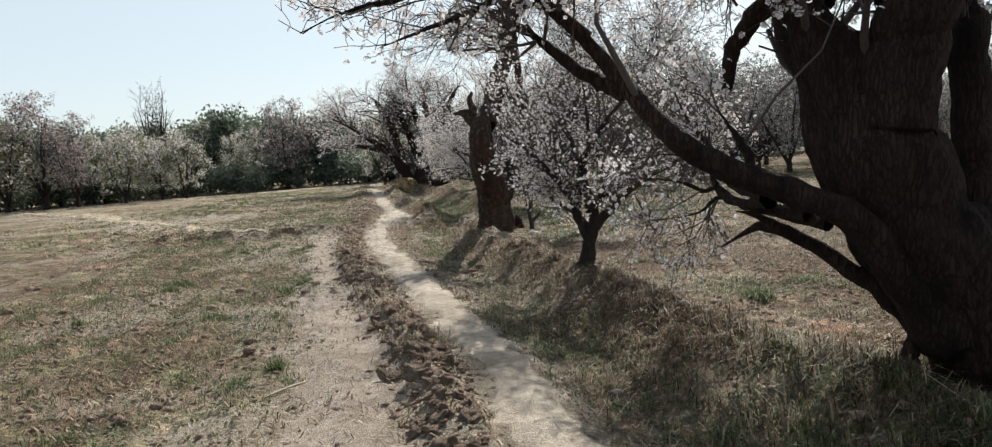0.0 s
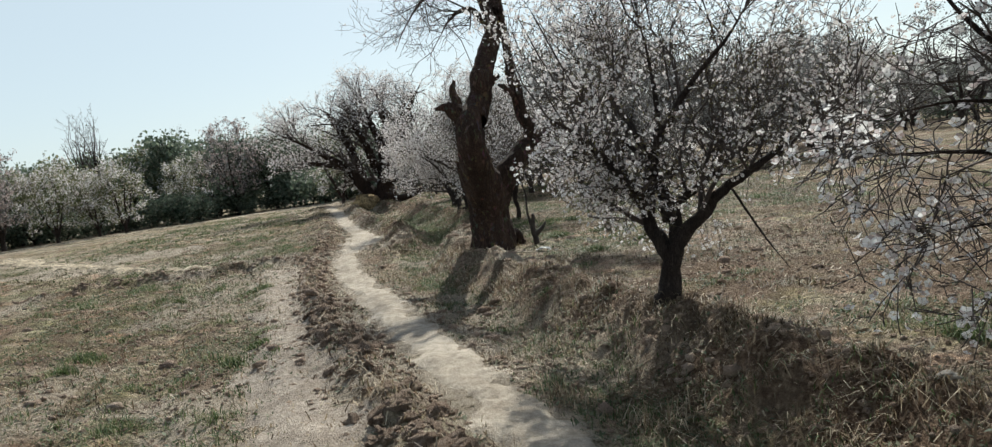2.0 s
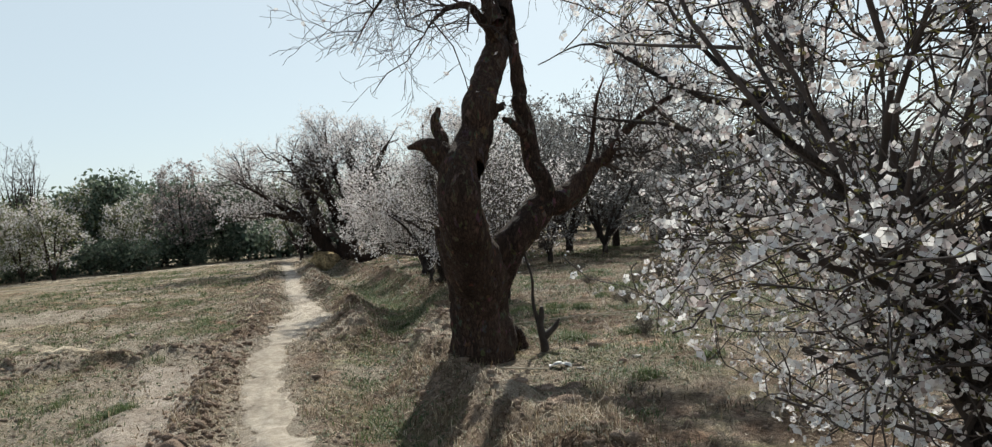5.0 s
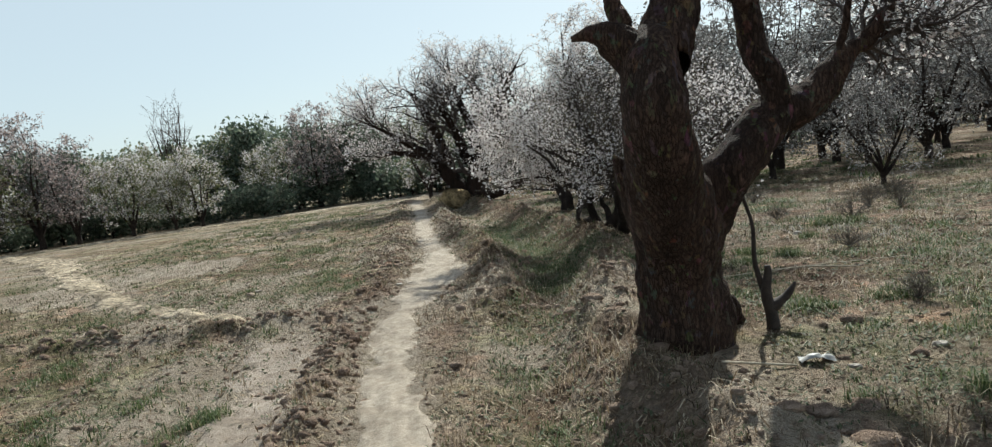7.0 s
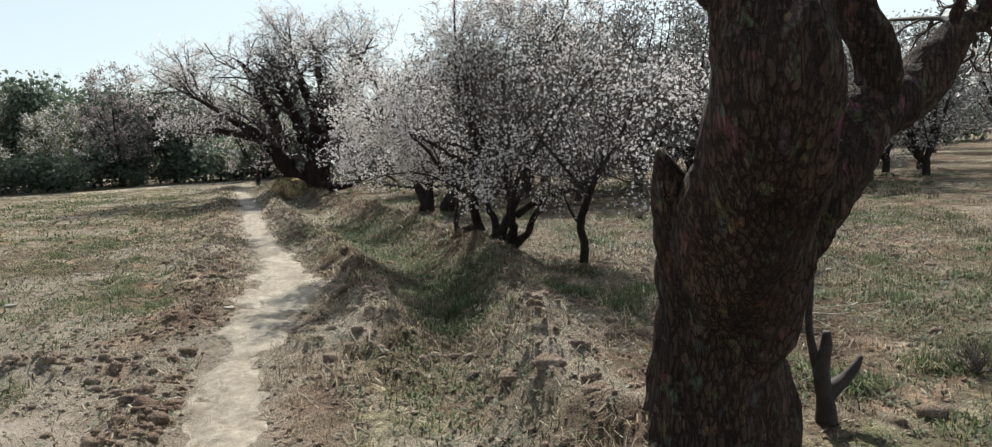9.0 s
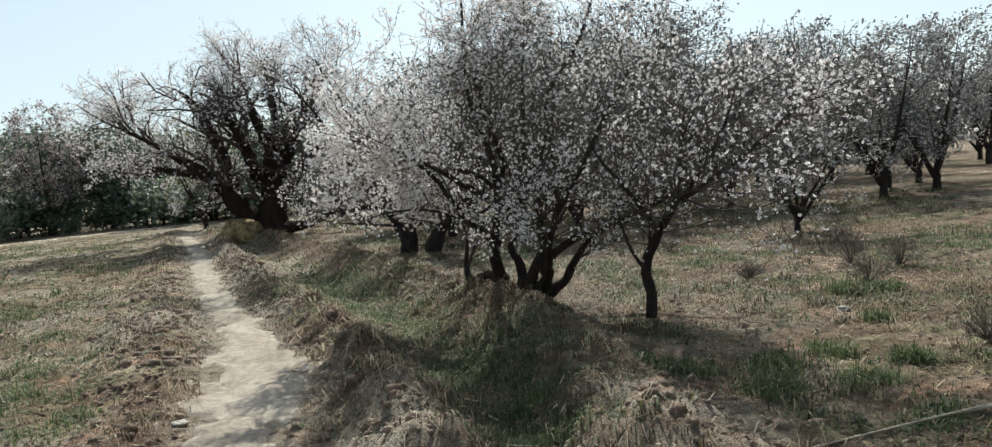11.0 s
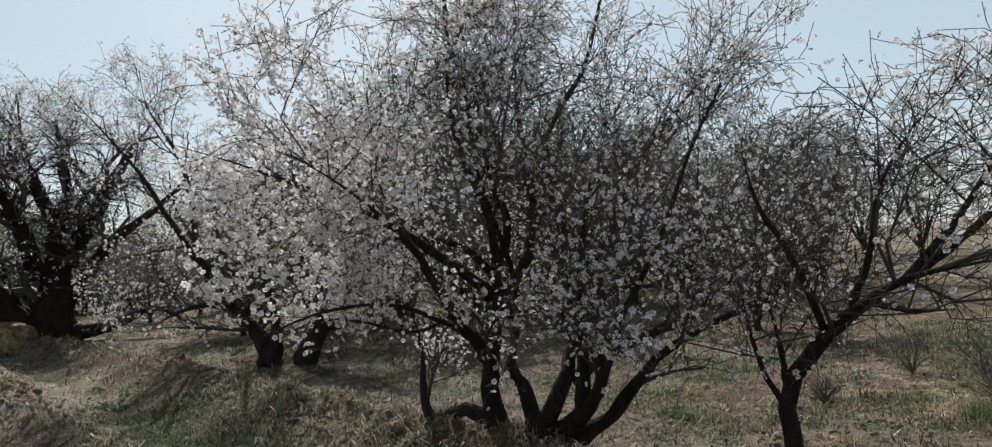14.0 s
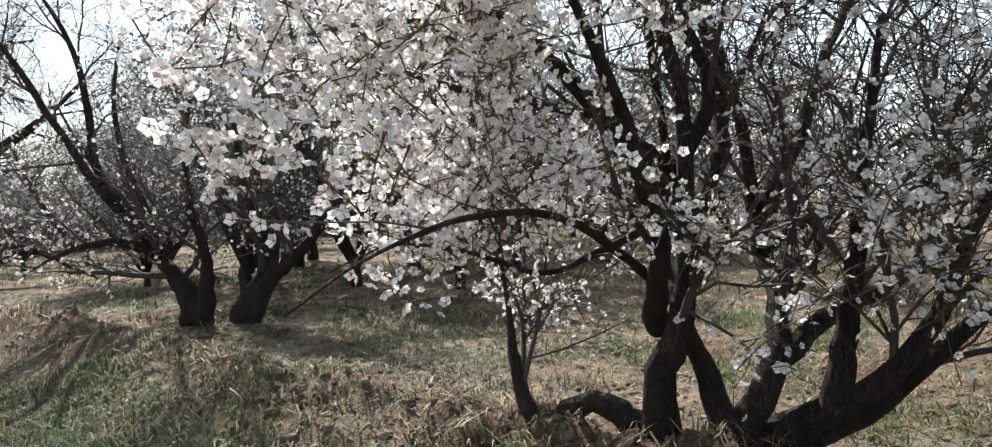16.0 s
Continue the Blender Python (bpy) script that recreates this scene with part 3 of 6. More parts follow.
# ---- trees ----
# limbs: x, y, z from the tree's foot and radius
OLD_NEAR_LIMBS = [
    ("trunk", [(0.34, 0.00, -0.58, 0.453), (0.19, 0.03, -0.09, 0.327), (-0.04, 0.07, 0.33, 0.303), (-0.29, 0.10, 0.76, 0.293), (-0.43, 0.13, 1.07, 0.282), (-0.5, 0.17, 1.31, 0.275), (-0.62, 0.20, 1.58, 0.25), (-0.78, 0.23, 1.86, 0.205), (-0.9, 0.27, 2.21, 0.17), (-0.98, 0.30, 2.68, 0.13)]),
    ("limb", [(-0.47, 0.00, 1.27, 0.201), (-0.41, -0.05, 1.64, 0.185), (-0.36, -0.10, 1.90, 0.17), (-0.35, -0.15, 2.21, 0.15), (-0.29, -0.20, 2.59, 0.116)]),
    ("limb", [(-0.10, 0.00, 0.62, 0.129), (0.05, 0.08, 0.94, 0.106), (0.08, 0.16, 1.33, 0.101), (0.08, 0.24, 1.74, 0.104), (0.17, 0.32, 2.15, 0.085), (0.35, 0.40, 2.63, 0.058)]),
    ("limb", [(-0.17, 0.00, 0.22, 0.19), (-0.43, -0.03, 0.50, 0.105), (-0.68, -0.08, 0.83, 0.078), (-1.00, -0.13, 1.00, 0.066), (-1.31, -0.17, 1.125, 0.06), (-1.57, -0.19, 1.28, 0.056), (-1.70, -0.13, 1.43, 0.05), (-1.83, -0.02, 1.63, 0.049), (-1.98, 0.03, 1.83, 0.05), (-2.19, 0.00, 2.03, 0.039), (-2.39, -0.05, 2.25, 0.026)]),
    ("limb", [(-1.80, 0.00, 1.55, 0.045), (-1.99, 0.07, 1.67, 0.033), (-2.22, 0.13, 1.88, 0.024), (-2.43, 0.20, 2.07, 0.014)]),
    ("limb", [(-2.18, 0.00, 2.05, 0.026), (-2.39, -0.04, 2.20, 0.026), (-2.67, -0.08, 2.15, 0.019), (-2.92, -0.12, 2.07, 0.016), (-3.15, -0.16, 2.02, 0.012), (-3.36, -0.20, 1.93, 0.006)]),
    ("limb", [(-1.97, 0.00, 1.85, 0.029), (-2.27, 0.08, 2.10, 0.023), (-2.57, 0.15, 2.04, 0.017), (-2.91, 0.23, 1.95, 0.010), (-3.06, 0.30, 1.92, 0.007)]),
    ("limb", [(-0.95, 0.00, 2.14, 0.05), (-1.29, -0.10, 2.38, 0.036), (-1.76, -0.20, 2.49, 0.024), (-2.21, -0.30, 2.40, 0.014)]),
    ("limb", [(-0.32, -0.00, 2.22, 0.110), (-0.29, 0.20, 2.79, 0.082), (-0.57, 0.40, 3.28, 0.050), (-1.01, 0.60, 3.55, 0.030)]),
    ("limb", [(-0.16, 0.00, 0.10, 0.084), (-0.42, 0.18, 0.40, 0.054), (-0.68, 0.34, 0.64, 0.042), (-0.90, 0.49, 0.77, 0.036), (-0.99, 0.62, 0.73, 0.03), (-1.10, 0.77, 0.62, 0.022)]),
    ("limb", [(-0.86, 0.46, 0.76, 0.026), (-0.98, 0.52, 0.84, 0.018), (-1.06, 0.58, 0.86, 0.012)]),
    ("limb", [(-1.21, -0.15, 1.05, 0.032), (-1.23, -0.08, 1.22, 0.023), (-1.34, 0.00, 1.45, 0.013)]),
    ("stub", [(-0.32, 0.00, 0.30, 0.052), (-0.34, 0.05, 0.08, 0.046), (-0.31, 0.10, -0.07, 0.033)]),
    ("stub", [(-0.72, 0.26, 2.14, 0.09), (-0.95, 0.48, 1.98, 0.062), (-1.07, 0.55, 1.78, 0.048), (-1.10, 0.56, 1.58, 0.03)]),
]
# upper limbs mostly out of view, added so their canopy shades the ground
OLD_NEAR_SHADE_CROWN = [
    ("limb", [(-0.42, -0.10, 2.00, 0.170), (-0.25, 0.60, 2.65, 0.110), (0.20, 1.40, 3.00, 0.075), (0.50, 2.30, 3.20, 0.040)]),
    ("limb", [(-0.75, 0.25, 2.05, 0.180), (-0.90, 1.00, 2.75, 0.110), (-0.75, 1.90, 3.00, 0.070), (-0.40, 2.70, 3.10, 0.040)]),
    ("limb", [(-0.30, 0.20, 2.30, 0.120), (0.60, 1.50, 2.95, 0.080), (1.40, 2.70, 3.40, 0.060), (2.10, 3.80, 3.65, 0.035)]),
    ("limb", [(0.15, 0.32, 2.10, 0.090), (0.75, 1.00, 2.55, 0.065), (1.25, 1.80, 2.80, 0.040)]),
]
OLD_NEAR_AHEAD = [
    ("limb", [(-0.90, -0.02, 0.88, 0.040), (-1.02, 0.30, 0.90, 0.030), (-1.12, 0.61, 0.95, 0.022), (-1.17, 0.71, 1.11, 0.016), (-1.22, 0.81, 1.17, 0.014), (-1.34, 1.02, 1.22, 0.010), (-1.51, 1.22, 1.20, 0.008)]),
    ("limb", [(-1.10, -0.03, 0.96, 0.036), (-1.09, 0.45, 0.92, 0.024), (-1.11, 0.71, 1.00, 0.016), (-1.18, 0.81, 0.98, 0.014), (-1.30, 0.92, 1.04, 0.012), (-1.43, 1.12, 1.06, 0.008), (-1.56, 1.32, 1.06, 0.006)]),
    ("limb", [(-0.80, -0.02, 0.82, 0.036), (-1.00, 0.55, 0.90, 0.022), (-1.09, 0.81, 0.93, 0.014), (-1.20, 0.91, 0.83, 0.010), (-1.46, 1.02, 0.79, 0.005)]),
    ("limb", [(-1.12, -0.03, 0.98, 0.036), (-1.10, 0.60, 1.05, 0.024), (-1.10, 0.91, 1.25, 0.017), (-1.19, 1.11, 1.46, 0.013), (-1.24, 1.32, 1.75, 0.011)]),
]
YOUNG_AHEAD = [
    ("limb", [(0.04, 0.00, 0.55, 0.050), (-0.02, 0.25, 1.10, 0.036), (-0.11, 0.61, 1.45, 0.029), (-0.10, 0.81, 1.53, 0.032), (-0.13, 1.01, 1.62, 0.033), (-0.18, 1.22, 1.79, 0.028), (-0.22, 1.37, 1.94, 0.023), (-0.28, 1.53, 2.14, 0.014)]),
    ("limb", [(-0.01, 0.20, 1.00, 0.022), (-0.16, 0.52, 1.22, 0.016), (-0.20, 0.82, 1.20, 0.014), (-0.24, 1.12, 1.18, 0.012), (-0.34, 1.43, 1.23, 0.009)]),
    ("limb", [(-0.13, 1.01, 1.62, 0.021), (-0.23, 1.22, 1.66, 0.017), (-0.39, 1.49, 1.85, 0.014), (-0.61, 1.75, 2.06, 0.010), (-0.83, 1.97, 2.02, 0.008)]),
    ("limb", [(-0.10, 0.81, 1.53, 0.021), (0.11, 1.09, 1.78, 0.018), (0.23, 1.39, 2.08, 0.014)]),
    ("limb", [(-0.11, 0.90, 1.56, 0.022), (-0.15, 1.32, 1.50, 0.018), (-0.32, 1.53, 1.61, 0.014), (-0.52, 1.85, 1.70, 0.011), (-0.68, 2.06, 1.78, 0.009)]),
    ("limb", [(-0.24, 1.12, 1.18, 0.012), (-0.30, 1.33, 1.22, 0.011), (-0.36, 1.38, 1.07, 0.009), (-0.46, 1.44, 0.86, 0.007), (-0.59, 1.45, 0.73, 0.005)]),
    ("limb", [(-0.05, 0.71, 1.19, 0.010), (-0.06, 0.76, 1.02, 0.007), (-0.06, 0.81, 0.85, 0.005), (-0.08, 0.81, 0.75, 0.004)]),
]
YOUNG_LIMBS = [
    ("trunk", [(-0.06, 0.01, -0.06, 0.1), (0.01, -0.00, 0.19, 0.074), (0.07, -0.01, 0.37, 0.07), (0.09, -0.01, 0.44, 0.058)]),
    ("limb", [(0.03, -0.00, 0.27, 0.068), (-0.05, 0.06, 0.42, 0.061), (-0.08, 0.11, 0.60, 0.053), (0.00, 0.15, 0.94, 0.046), (0.09, 0.19, 1.31, 0.038), (0.08, 0.24, 1.83, 0.025), (0.00, 0.30, 2.31, 0.017)]),
    ("limb", [(0.06, -0.01, 0.37, 0.064), (0.22, -0.07, 0.54, 0.055), (0.37, -0.14, 0.71, 0.047), (0.58, -0.21, 0.85, 0.039), (0.86, -0.29, 1.01, 0.027), (1.15, -0.38, 1.19, 0.015)]),
    ("limb", [(0.07, -0.01, 0.39, 0.052), (0.12, 0.08, 0.64, 0.045), (0.34, 0.14, 0.77, 0.037), (0.64, 0.19, 0.97, 0.025), (0.87, 0.26, 1.31, 0.017)]),
    ("limb", [(-0.12, 0.01, 0.66, 0.040), (-0.31, -0.08, 0.93, 0.031), (-0.58, -0.17, 1.23, 0.023), (-0.84, -0.26, 1.42, 0.015)]),
    ("limb", [(0.50, -0.05, 0.72, 0.010), (0.59, -0.13, 0.50, 0.009), (0.67, -0.21, 0.31, 0.007), (0.76, -0.28, 0.14, 0.004)]),
    ("limb", [(-0.02, 0.00, 1.07, 0.032), (0.23, -0.13, 1.47, 0.023), (0.49, -0.25, 1.76, 0.015), (0.65, -0.37, 2.02, 0.011)]),
]
HOLLOW_LIMBS = [
    ("trunk", [(0.05, 0.14, -0.28, 0.420), (0.05, 0.14, -0.06, 0.355), (0.04, 0.12, 0.42, 0.290), (0.03, 0.05, 0.78, 0.268), (-0.06, -0.16, 1.12, 0.238), (-0.13, -0.32, 1.51, 0.192), (-0.12, -0.28, 1.76, 0.198), (-0.09, -0.20, 1.94, 0.215), (-0.02, -0.05, 2.13, 0.190), (0.07, -0.02, 2.34, 0.150)]),
    ("stem", [(-0.03, -0.12, 1.86, 0.160), (0.10, 0.02, 2.18, 0.150), (0.15, -0.01, 2.45, 0.140), (0.28, 0.23, 2.81, 0.135), (0.46, 0.44, 3.19, 0.130), (0.44, 0.44, 3.77, 0.115), (0.53, 0.43, 4.12, 0.090), (0.49, 0.44, 4.43, 0.060)]),
    ("stub", [(-0.14, -0.15, 1.92, 0.150), (-0.33, -0.17, 2.06, 0.105), (-0.44, -0.18, 2.10, 0.055), (-0.57, -0.18, 2.09, 0.018)]),
    ("stub", [(-0.22, -0.05, 2.05, 0.080), (-0.25, -0.05, 2.23, 0.060), (-0.28, -0.05, 2.34, 0.045), (-0.24, -0.05, 2.47, 0.020)]),
    ("limb", [(0.06, 0.20, 0.35, 0.170), (0.18, 0.17, 0.72, 0.195), (0.40, 0.19, 1.07, 0.172), (0.62, 0.29, 1.32, 0.150), (0.80, 0.42, 1.46, 0.140), (1.09, 0.50, 1.55, 0.130), (1.28, 0.50, 1.73, 0.110), (1.42, 0.54, 1.86, 0.090), (1.53, 0.54, 1.88, 0.080), (1.72, 0.52, 1.95, 0.050)]),
    ("stem", [(0.80, 0.39, 1.49, 0.100), (0.77, 0.35, 1.72, 0.090), (0.69, 0.38, 2.05, 0.085), (0.62, 0.39, 2.53, 0.075), (0.61, 0.39, 2.89, 0.065), (0.60, 0.39, 3.20, 0.055), (0.58, 0.39, 3.62, 0.045), (0.59, 0.39, 4.04, 0.030)]),
    ("stub", [(0.59, 0.09, 2.18, 0.050), (0.48, 0.10, 2.30, 0.035), (0.39, 0.10, 2.35, 0.020)]),
    ("stub", [(0.18, 0.05, 2.28, 0.070), (0.30, 0.05, 2.42, 0.050), (0.42, 0.05, 2.48, 0.025)]),
    ("stub", [(-0.04, 0.12, 0.65, 0.190), (-0.17, 0.10, 0.95, 0.140), (-0.27, 0.10, 1.16, 0.080), (-0.33, 0.10, 1.27, 0.045), (-0.37, 0.10, 1.34, 0.012)]),
    ("stub", [(0.48, 0.57, -0.06, 0.100), (0.48, 0.44, 0.08, 0.070), (0.47, 0.45, 0.17, 0.030)]),
    ("limb", [(1.50, 0.54, 1.88, 0.055), (1.75, 0.50, 2.18, 0.040), (2.10, 0.50, 2.42, 0.028), (2.45, 0.50, 2.58, 0.019), (2.75, 0.50, 2.68, 0.012)]),
    ("limb", [(1.30, 0.50, 1.75, 0.032), (1.38, 0.45, 2.15, 0.023), (1.45, 0.40, 2.55, 0.016), (1.62, 0.35, 2.90, 0.009)]),
    ("limb", [(0.38, -0.10, 3.23, 0.080), (0.19, -0.08, 3.81, 0.050), (-0.16, -0.35, 3.77, 0.030), (-0.54, -0.62, 3.48, 0.020), (-0.80, -0.80, 3.13, 0.012), (-0.96, -0.89, 2.83, 0.008)]),
    ("limb", [(0.45, 0.03, 3.38, 0.080), (0.70, 0.21, 4.08, 0.050), (1.11, 0.38, 4.31, 0.030), (1.52, 0.54, 4.19, 0.020)]),
    ("limb", [(0.42, 0.01, 3.32, 0.070), (0.38, 0.52, 4.16, 0.040), (0.07, 1.04, 4.53, 0.025), (-0.27, 1.47, 4.39, 0.015), (-0.52, 1.69, 4.06, 0.010)]),
    ("limb", [(0.40, 0.18, 3.16, 0.060), (0.10, -0.10, 3.42, 0.035), (-0.20, -0.38, 3.24, 0.020), (-0.38, -0.56, 2.98, 0.012)]),
    ("limb", [(0.58, 0.39, 3.60, 0.045), (0.80, 0.30, 3.95, 0.030), (1.10, 0.20, 3.85, 0.018), (1.30, 0.10, 3.60, 0.010)]),
]
SPREADING_LIMBS = [
    ("stem", [(-0.04, 0.21, -0.07, 0.123), (-0.05, 0.20, 0.04, 0.090), (-0.16, 0.04, 0.38, 0.078), (-0.19, -0.06, 0.57, 0.067), (-0.11, -0.04, 0.92, 0.054), (-0.14, -0.03, 1.48, 0.045), (-0.30, 0.05, 2.04, 0.036), (-0.31, 0.05, 2.69, 0.027), (-0.29, 0.04, 3.23, 0.018)]),
    ("limb", [(-0.11, 0.11, 0.52, 0.056), (-0.32, -0.06, 0.72, 0.044), (-0.53, -0.25, 0.88, 0.038), (-0.81, -0.35, 1.30, 0.032), (-1.19, -0.51, 1.60, 0.022), (-1.54, -0.68, 1.78, 0.014)]),
    ("stem", [(0.11, -0.03, -0.05, 0.115), (0.10, -0.03, 0.05, 0.074), (0.11, 0.05, 0.28, 0.061), (0.03, 0.08, 0.48, 0.051), (0.28, 0.39, 0.73, 0.045), (0.22, 0.30, 1.08, 0.039), (-0.10, 0.12, 1.77, 0.028), (-0.29, -0.13, 2.37, 0.018)]),
    ("stem", [(0.13, -0.04, -0.06, 0.115), (0.17, -0.04, 0.06, 0.079), (0.28, -0.17, 0.33, 0.073), (0.44, -0.06, 0.58, 0.061), (0.58, 0.11, 0.82, 0.054), (0.64, 0.20, 1.34, 0.045), (0.67, 0.40, 2.08, 0.041), (1.10, 0.43, 2.67, 0.032), (1.40, 0.52, 3.31, 0.022)]),
    ("limb", [(0.38, -0.11, 0.35, 0.056), (0.60, -0.21, 0.50, 0.051), (0.88, -0.32, 0.61, 0.046), (1.28, -0.39, 0.72, 0.043), (1.69, -0.46, 1.01, 0.034), (2.08, -0.53, 1.51, 0.025), (2.36, -0.54, 2.05, 0.015)]),
    ("stem", [(0.30, -0.02, -0.06, 0.103), (0.29, -0.32, 0.17, 0.062), (0.22, -0.59, 0.36, 0.050), (0.20, -0.78, 0.62, 0.044), (0.27, -0.83, 0.84, 0.036), (0.51, -0.94, 1.27, 0.028), (0.77, -0.94, 1.74, 0.020), (1.07, -0.97, 2.19, 0.017)]),
    ("stem", [(0.30, -0.06, -0.07, 0.102), (0.44, -0.28, 0.06, 0.059), (0.50, -0.53, 0.29, 0.052), (0.59, -0.78, 0.56, 0.042), (0.77, -0.98, 0.71, 0.032), (1.15, -1.15, 0.88, 0.028), (1.54, -1.32, 1.12, 0.016)]),
    ("stem", [(0.25, -0.40, 0.23, 0.057), (0.22, -0.46, 0.52, 0.047), (0.18, -0.53, 0.88, 0.038), (0.20, -0.57, 1.25, 0.029), (0.30, -0.58, 1.63, 0.021)]),
    ("limb", [(-0.06, 0.25, 0.07, 0.062), (-0.17, 0.45, 0.16, 0.054), (-0.33, 0.59, 0.07, 0.050), (-0.36, 0.72, 0.27, 0.046), (-0.30, 0.84, 0.59, 0.036), (-0.50, 0.71, 1.17, 0.025)]),
    ("limb", [(0.59, 0.13, 0.82, 0.049), (0.95, 0.08, 1.35, 0.040), (1.29, 0.04, 1.89, 0.031), (1.86, 0.00, 2.45, 0.026), (2.40, -0.02, 2.94, 0.016)]),
    ("limb", [(-0.11, -0.04, 0.88, 0.041), (0.23, 0.02, 1.36, 0.038), (0.36, 0.29, 2.17, 0.030), (0.53, 0.55, 2.96, 0.021)]),
]
SPREADING_NEAR = [
    ("limb", [(0.05, 0.09, 0.80, 0.036), (-0.08, 0.06, 1.10, 0.032), (-0.30, 0.10, 1.31, 0.031), (-0.54, 0.16, 1.36, 0.028), (-0.78, 0.22, 1.39, 0.024), (-1.06, 0.30, 1.46, 0.019), (-1.26, 0.33, 1.54, 0.012), (-1.40, 0.44, 1.66, 0.008)]),
    ("limb", [(-0.06, 0.04, 0.98, 0.025), (-0.35, 0.14, 0.85, 0.019), (-0.61, 0.21, 0.77, 0.014), (-0.94, 0.21, 0.87, 0.011), (-1.19, 0.28, 0.91, 0.008), (-1.40, 0.31, 0.84, 0.004)]),
    ("limb", [(-0.11, -0.04, 0.95, 0.034), (-0.65, -0.10, 1.33, 0.028), (-1.15, -0.20, 1.58, 0.022), (-1.65, -0.32, 1.76, 0.015), (-2.00, -0.40, 1.86, 0.008)]),
    ("limb", [(-0.32, -0.06, 0.72, 0.019), (-0.80, -0.15, 0.96, 0.014), (-1.25, -0.28, 1.00, 0.011), (-1.60, -0.38, 0.93, 0.008), (-1.82, -0.45, 0.84, 0.006)]),
    ("limb", [(0.37, -0.03, 0.78, 0.027), (0.55, -0.16, 0.90, 0.021), (0.86, -0.28, 0.94, 0.019), (1.08, -0.45, 0.93, 0.014)]),
    ("limb", [(-0.08, 0.06, 1.10, 0.030), (-0.03, -0.10, 1.40, 0.029), (-0.10, -0.05, 1.69, 0.024), (-0.13, -0.03, 1.95, 0.019)]),
]
BEHIND_LIMBS = [
    ("stem", [(-0.27, 0.20, -0.04, 0.163), (-0.27, 0.26, 0.20, 0.136), (-0.41, 0.42, 0.51, 0.103), (-0.53, 0.57, 0.75, 0.076), (-0.59, 0.66, 1.17, 0.055), (-0.75, 0.84, 1.74, 0.042), (-0.82, 0.94, 2.44, 0.028), (-0.72, 0.93, 3.14, 0.021)]),
    ("limb", [(-0.53, 0.41, 0.69, 0.068), (-0.78, 0.34, 0.86, 0.053), (-1.15, 0.37, 0.90, 0.038), (-1.48, 0.37, 0.80, 0.031), (-1.80, 0.36, 0.61, 0.018)]),
    ("stem", [(-0.22, 0.17, -0.01, 0.135), (-0.18, 0.01, 0.41, 0.080), (-0.21, -0.09, 0.75, 0.059), (-0.34, -0.12, 1.28, 0.045), (-0.39, -0.21, 1.92, 0.032), (-0.29, -0.41, 2.59, 0.019)]),
    ("stem", [(0.14, -0.10, -0.06, 0.163), (0.22, -0.10, 0.24, 0.123), (0.42, -0.17, 0.50, 0.110), (0.49, -0.16, 0.84, 0.090), (0.57, -0.15, 1.25, 0.070), (0.77, -0.23, 1.66, 0.056), (0.88, -0.24, 2.30, 0.035), (0.81, -0.12, 3.02, 0.021)]),
    ("stem", [(0.20, -0.15, 0.04, 0.122), (0.36, -0.42, 0.45, 0.087), (0.54, -0.71, 0.71, 0.066), (0.76, -1.03, 1.09, 0.052), (0.93, -1.31, 1.59, 0.032), (1.05, -1.55, 2.13, 0.019)]),
    ("limb", [(-0.58, 0.44, 0.90, 0.054), (-0.85, 1.06, 1.47, 0.042), (-1.12, 1.69, 2.09, 0.030), (-1.29, 2.24, 2.75, 0.023)]),
    ("limb", [(0.41, -0.32, 0.78, 0.054), (0.12, -0.51, 1.38, 0.039), (-0.06, -0.79, 2.05, 0.025), (-0.09, -1.19, 2.58, 0.018)]),
    ("limb", [(-0.45, 0.45, 0.70, 0.066), (-0.95, 0.55, 1.30, 0.052), (-1.35, 0.60, 2.00, 0.043), (-1.72, 0.60, 2.70, 0.034), (-2.10, 0.60, 3.25, 0.026), (-2.50, 0.60, 3.75, 0.016)]),
    ("limb", [(-0.55, 0.50, 0.80, 0.062), (-1.05, 0.60, 1.60, 0.050), (-1.13, 0.60, 2.45, 0.040), (-1.30, 0.60, 3.10, 0.031), (-1.62, 0.60, 3.70, 0.022), (-1.70, 0.60, 4.25, 0.013)]),
    ("limb", [(-1.26, 0.96, 0.86, 0.034), (-1.51, 1.03, 1.28, 0.027), (-1.71, 1.05, 1.75, 0.020), (-1.85, 1.03, 2.14, 0.013)]),
]
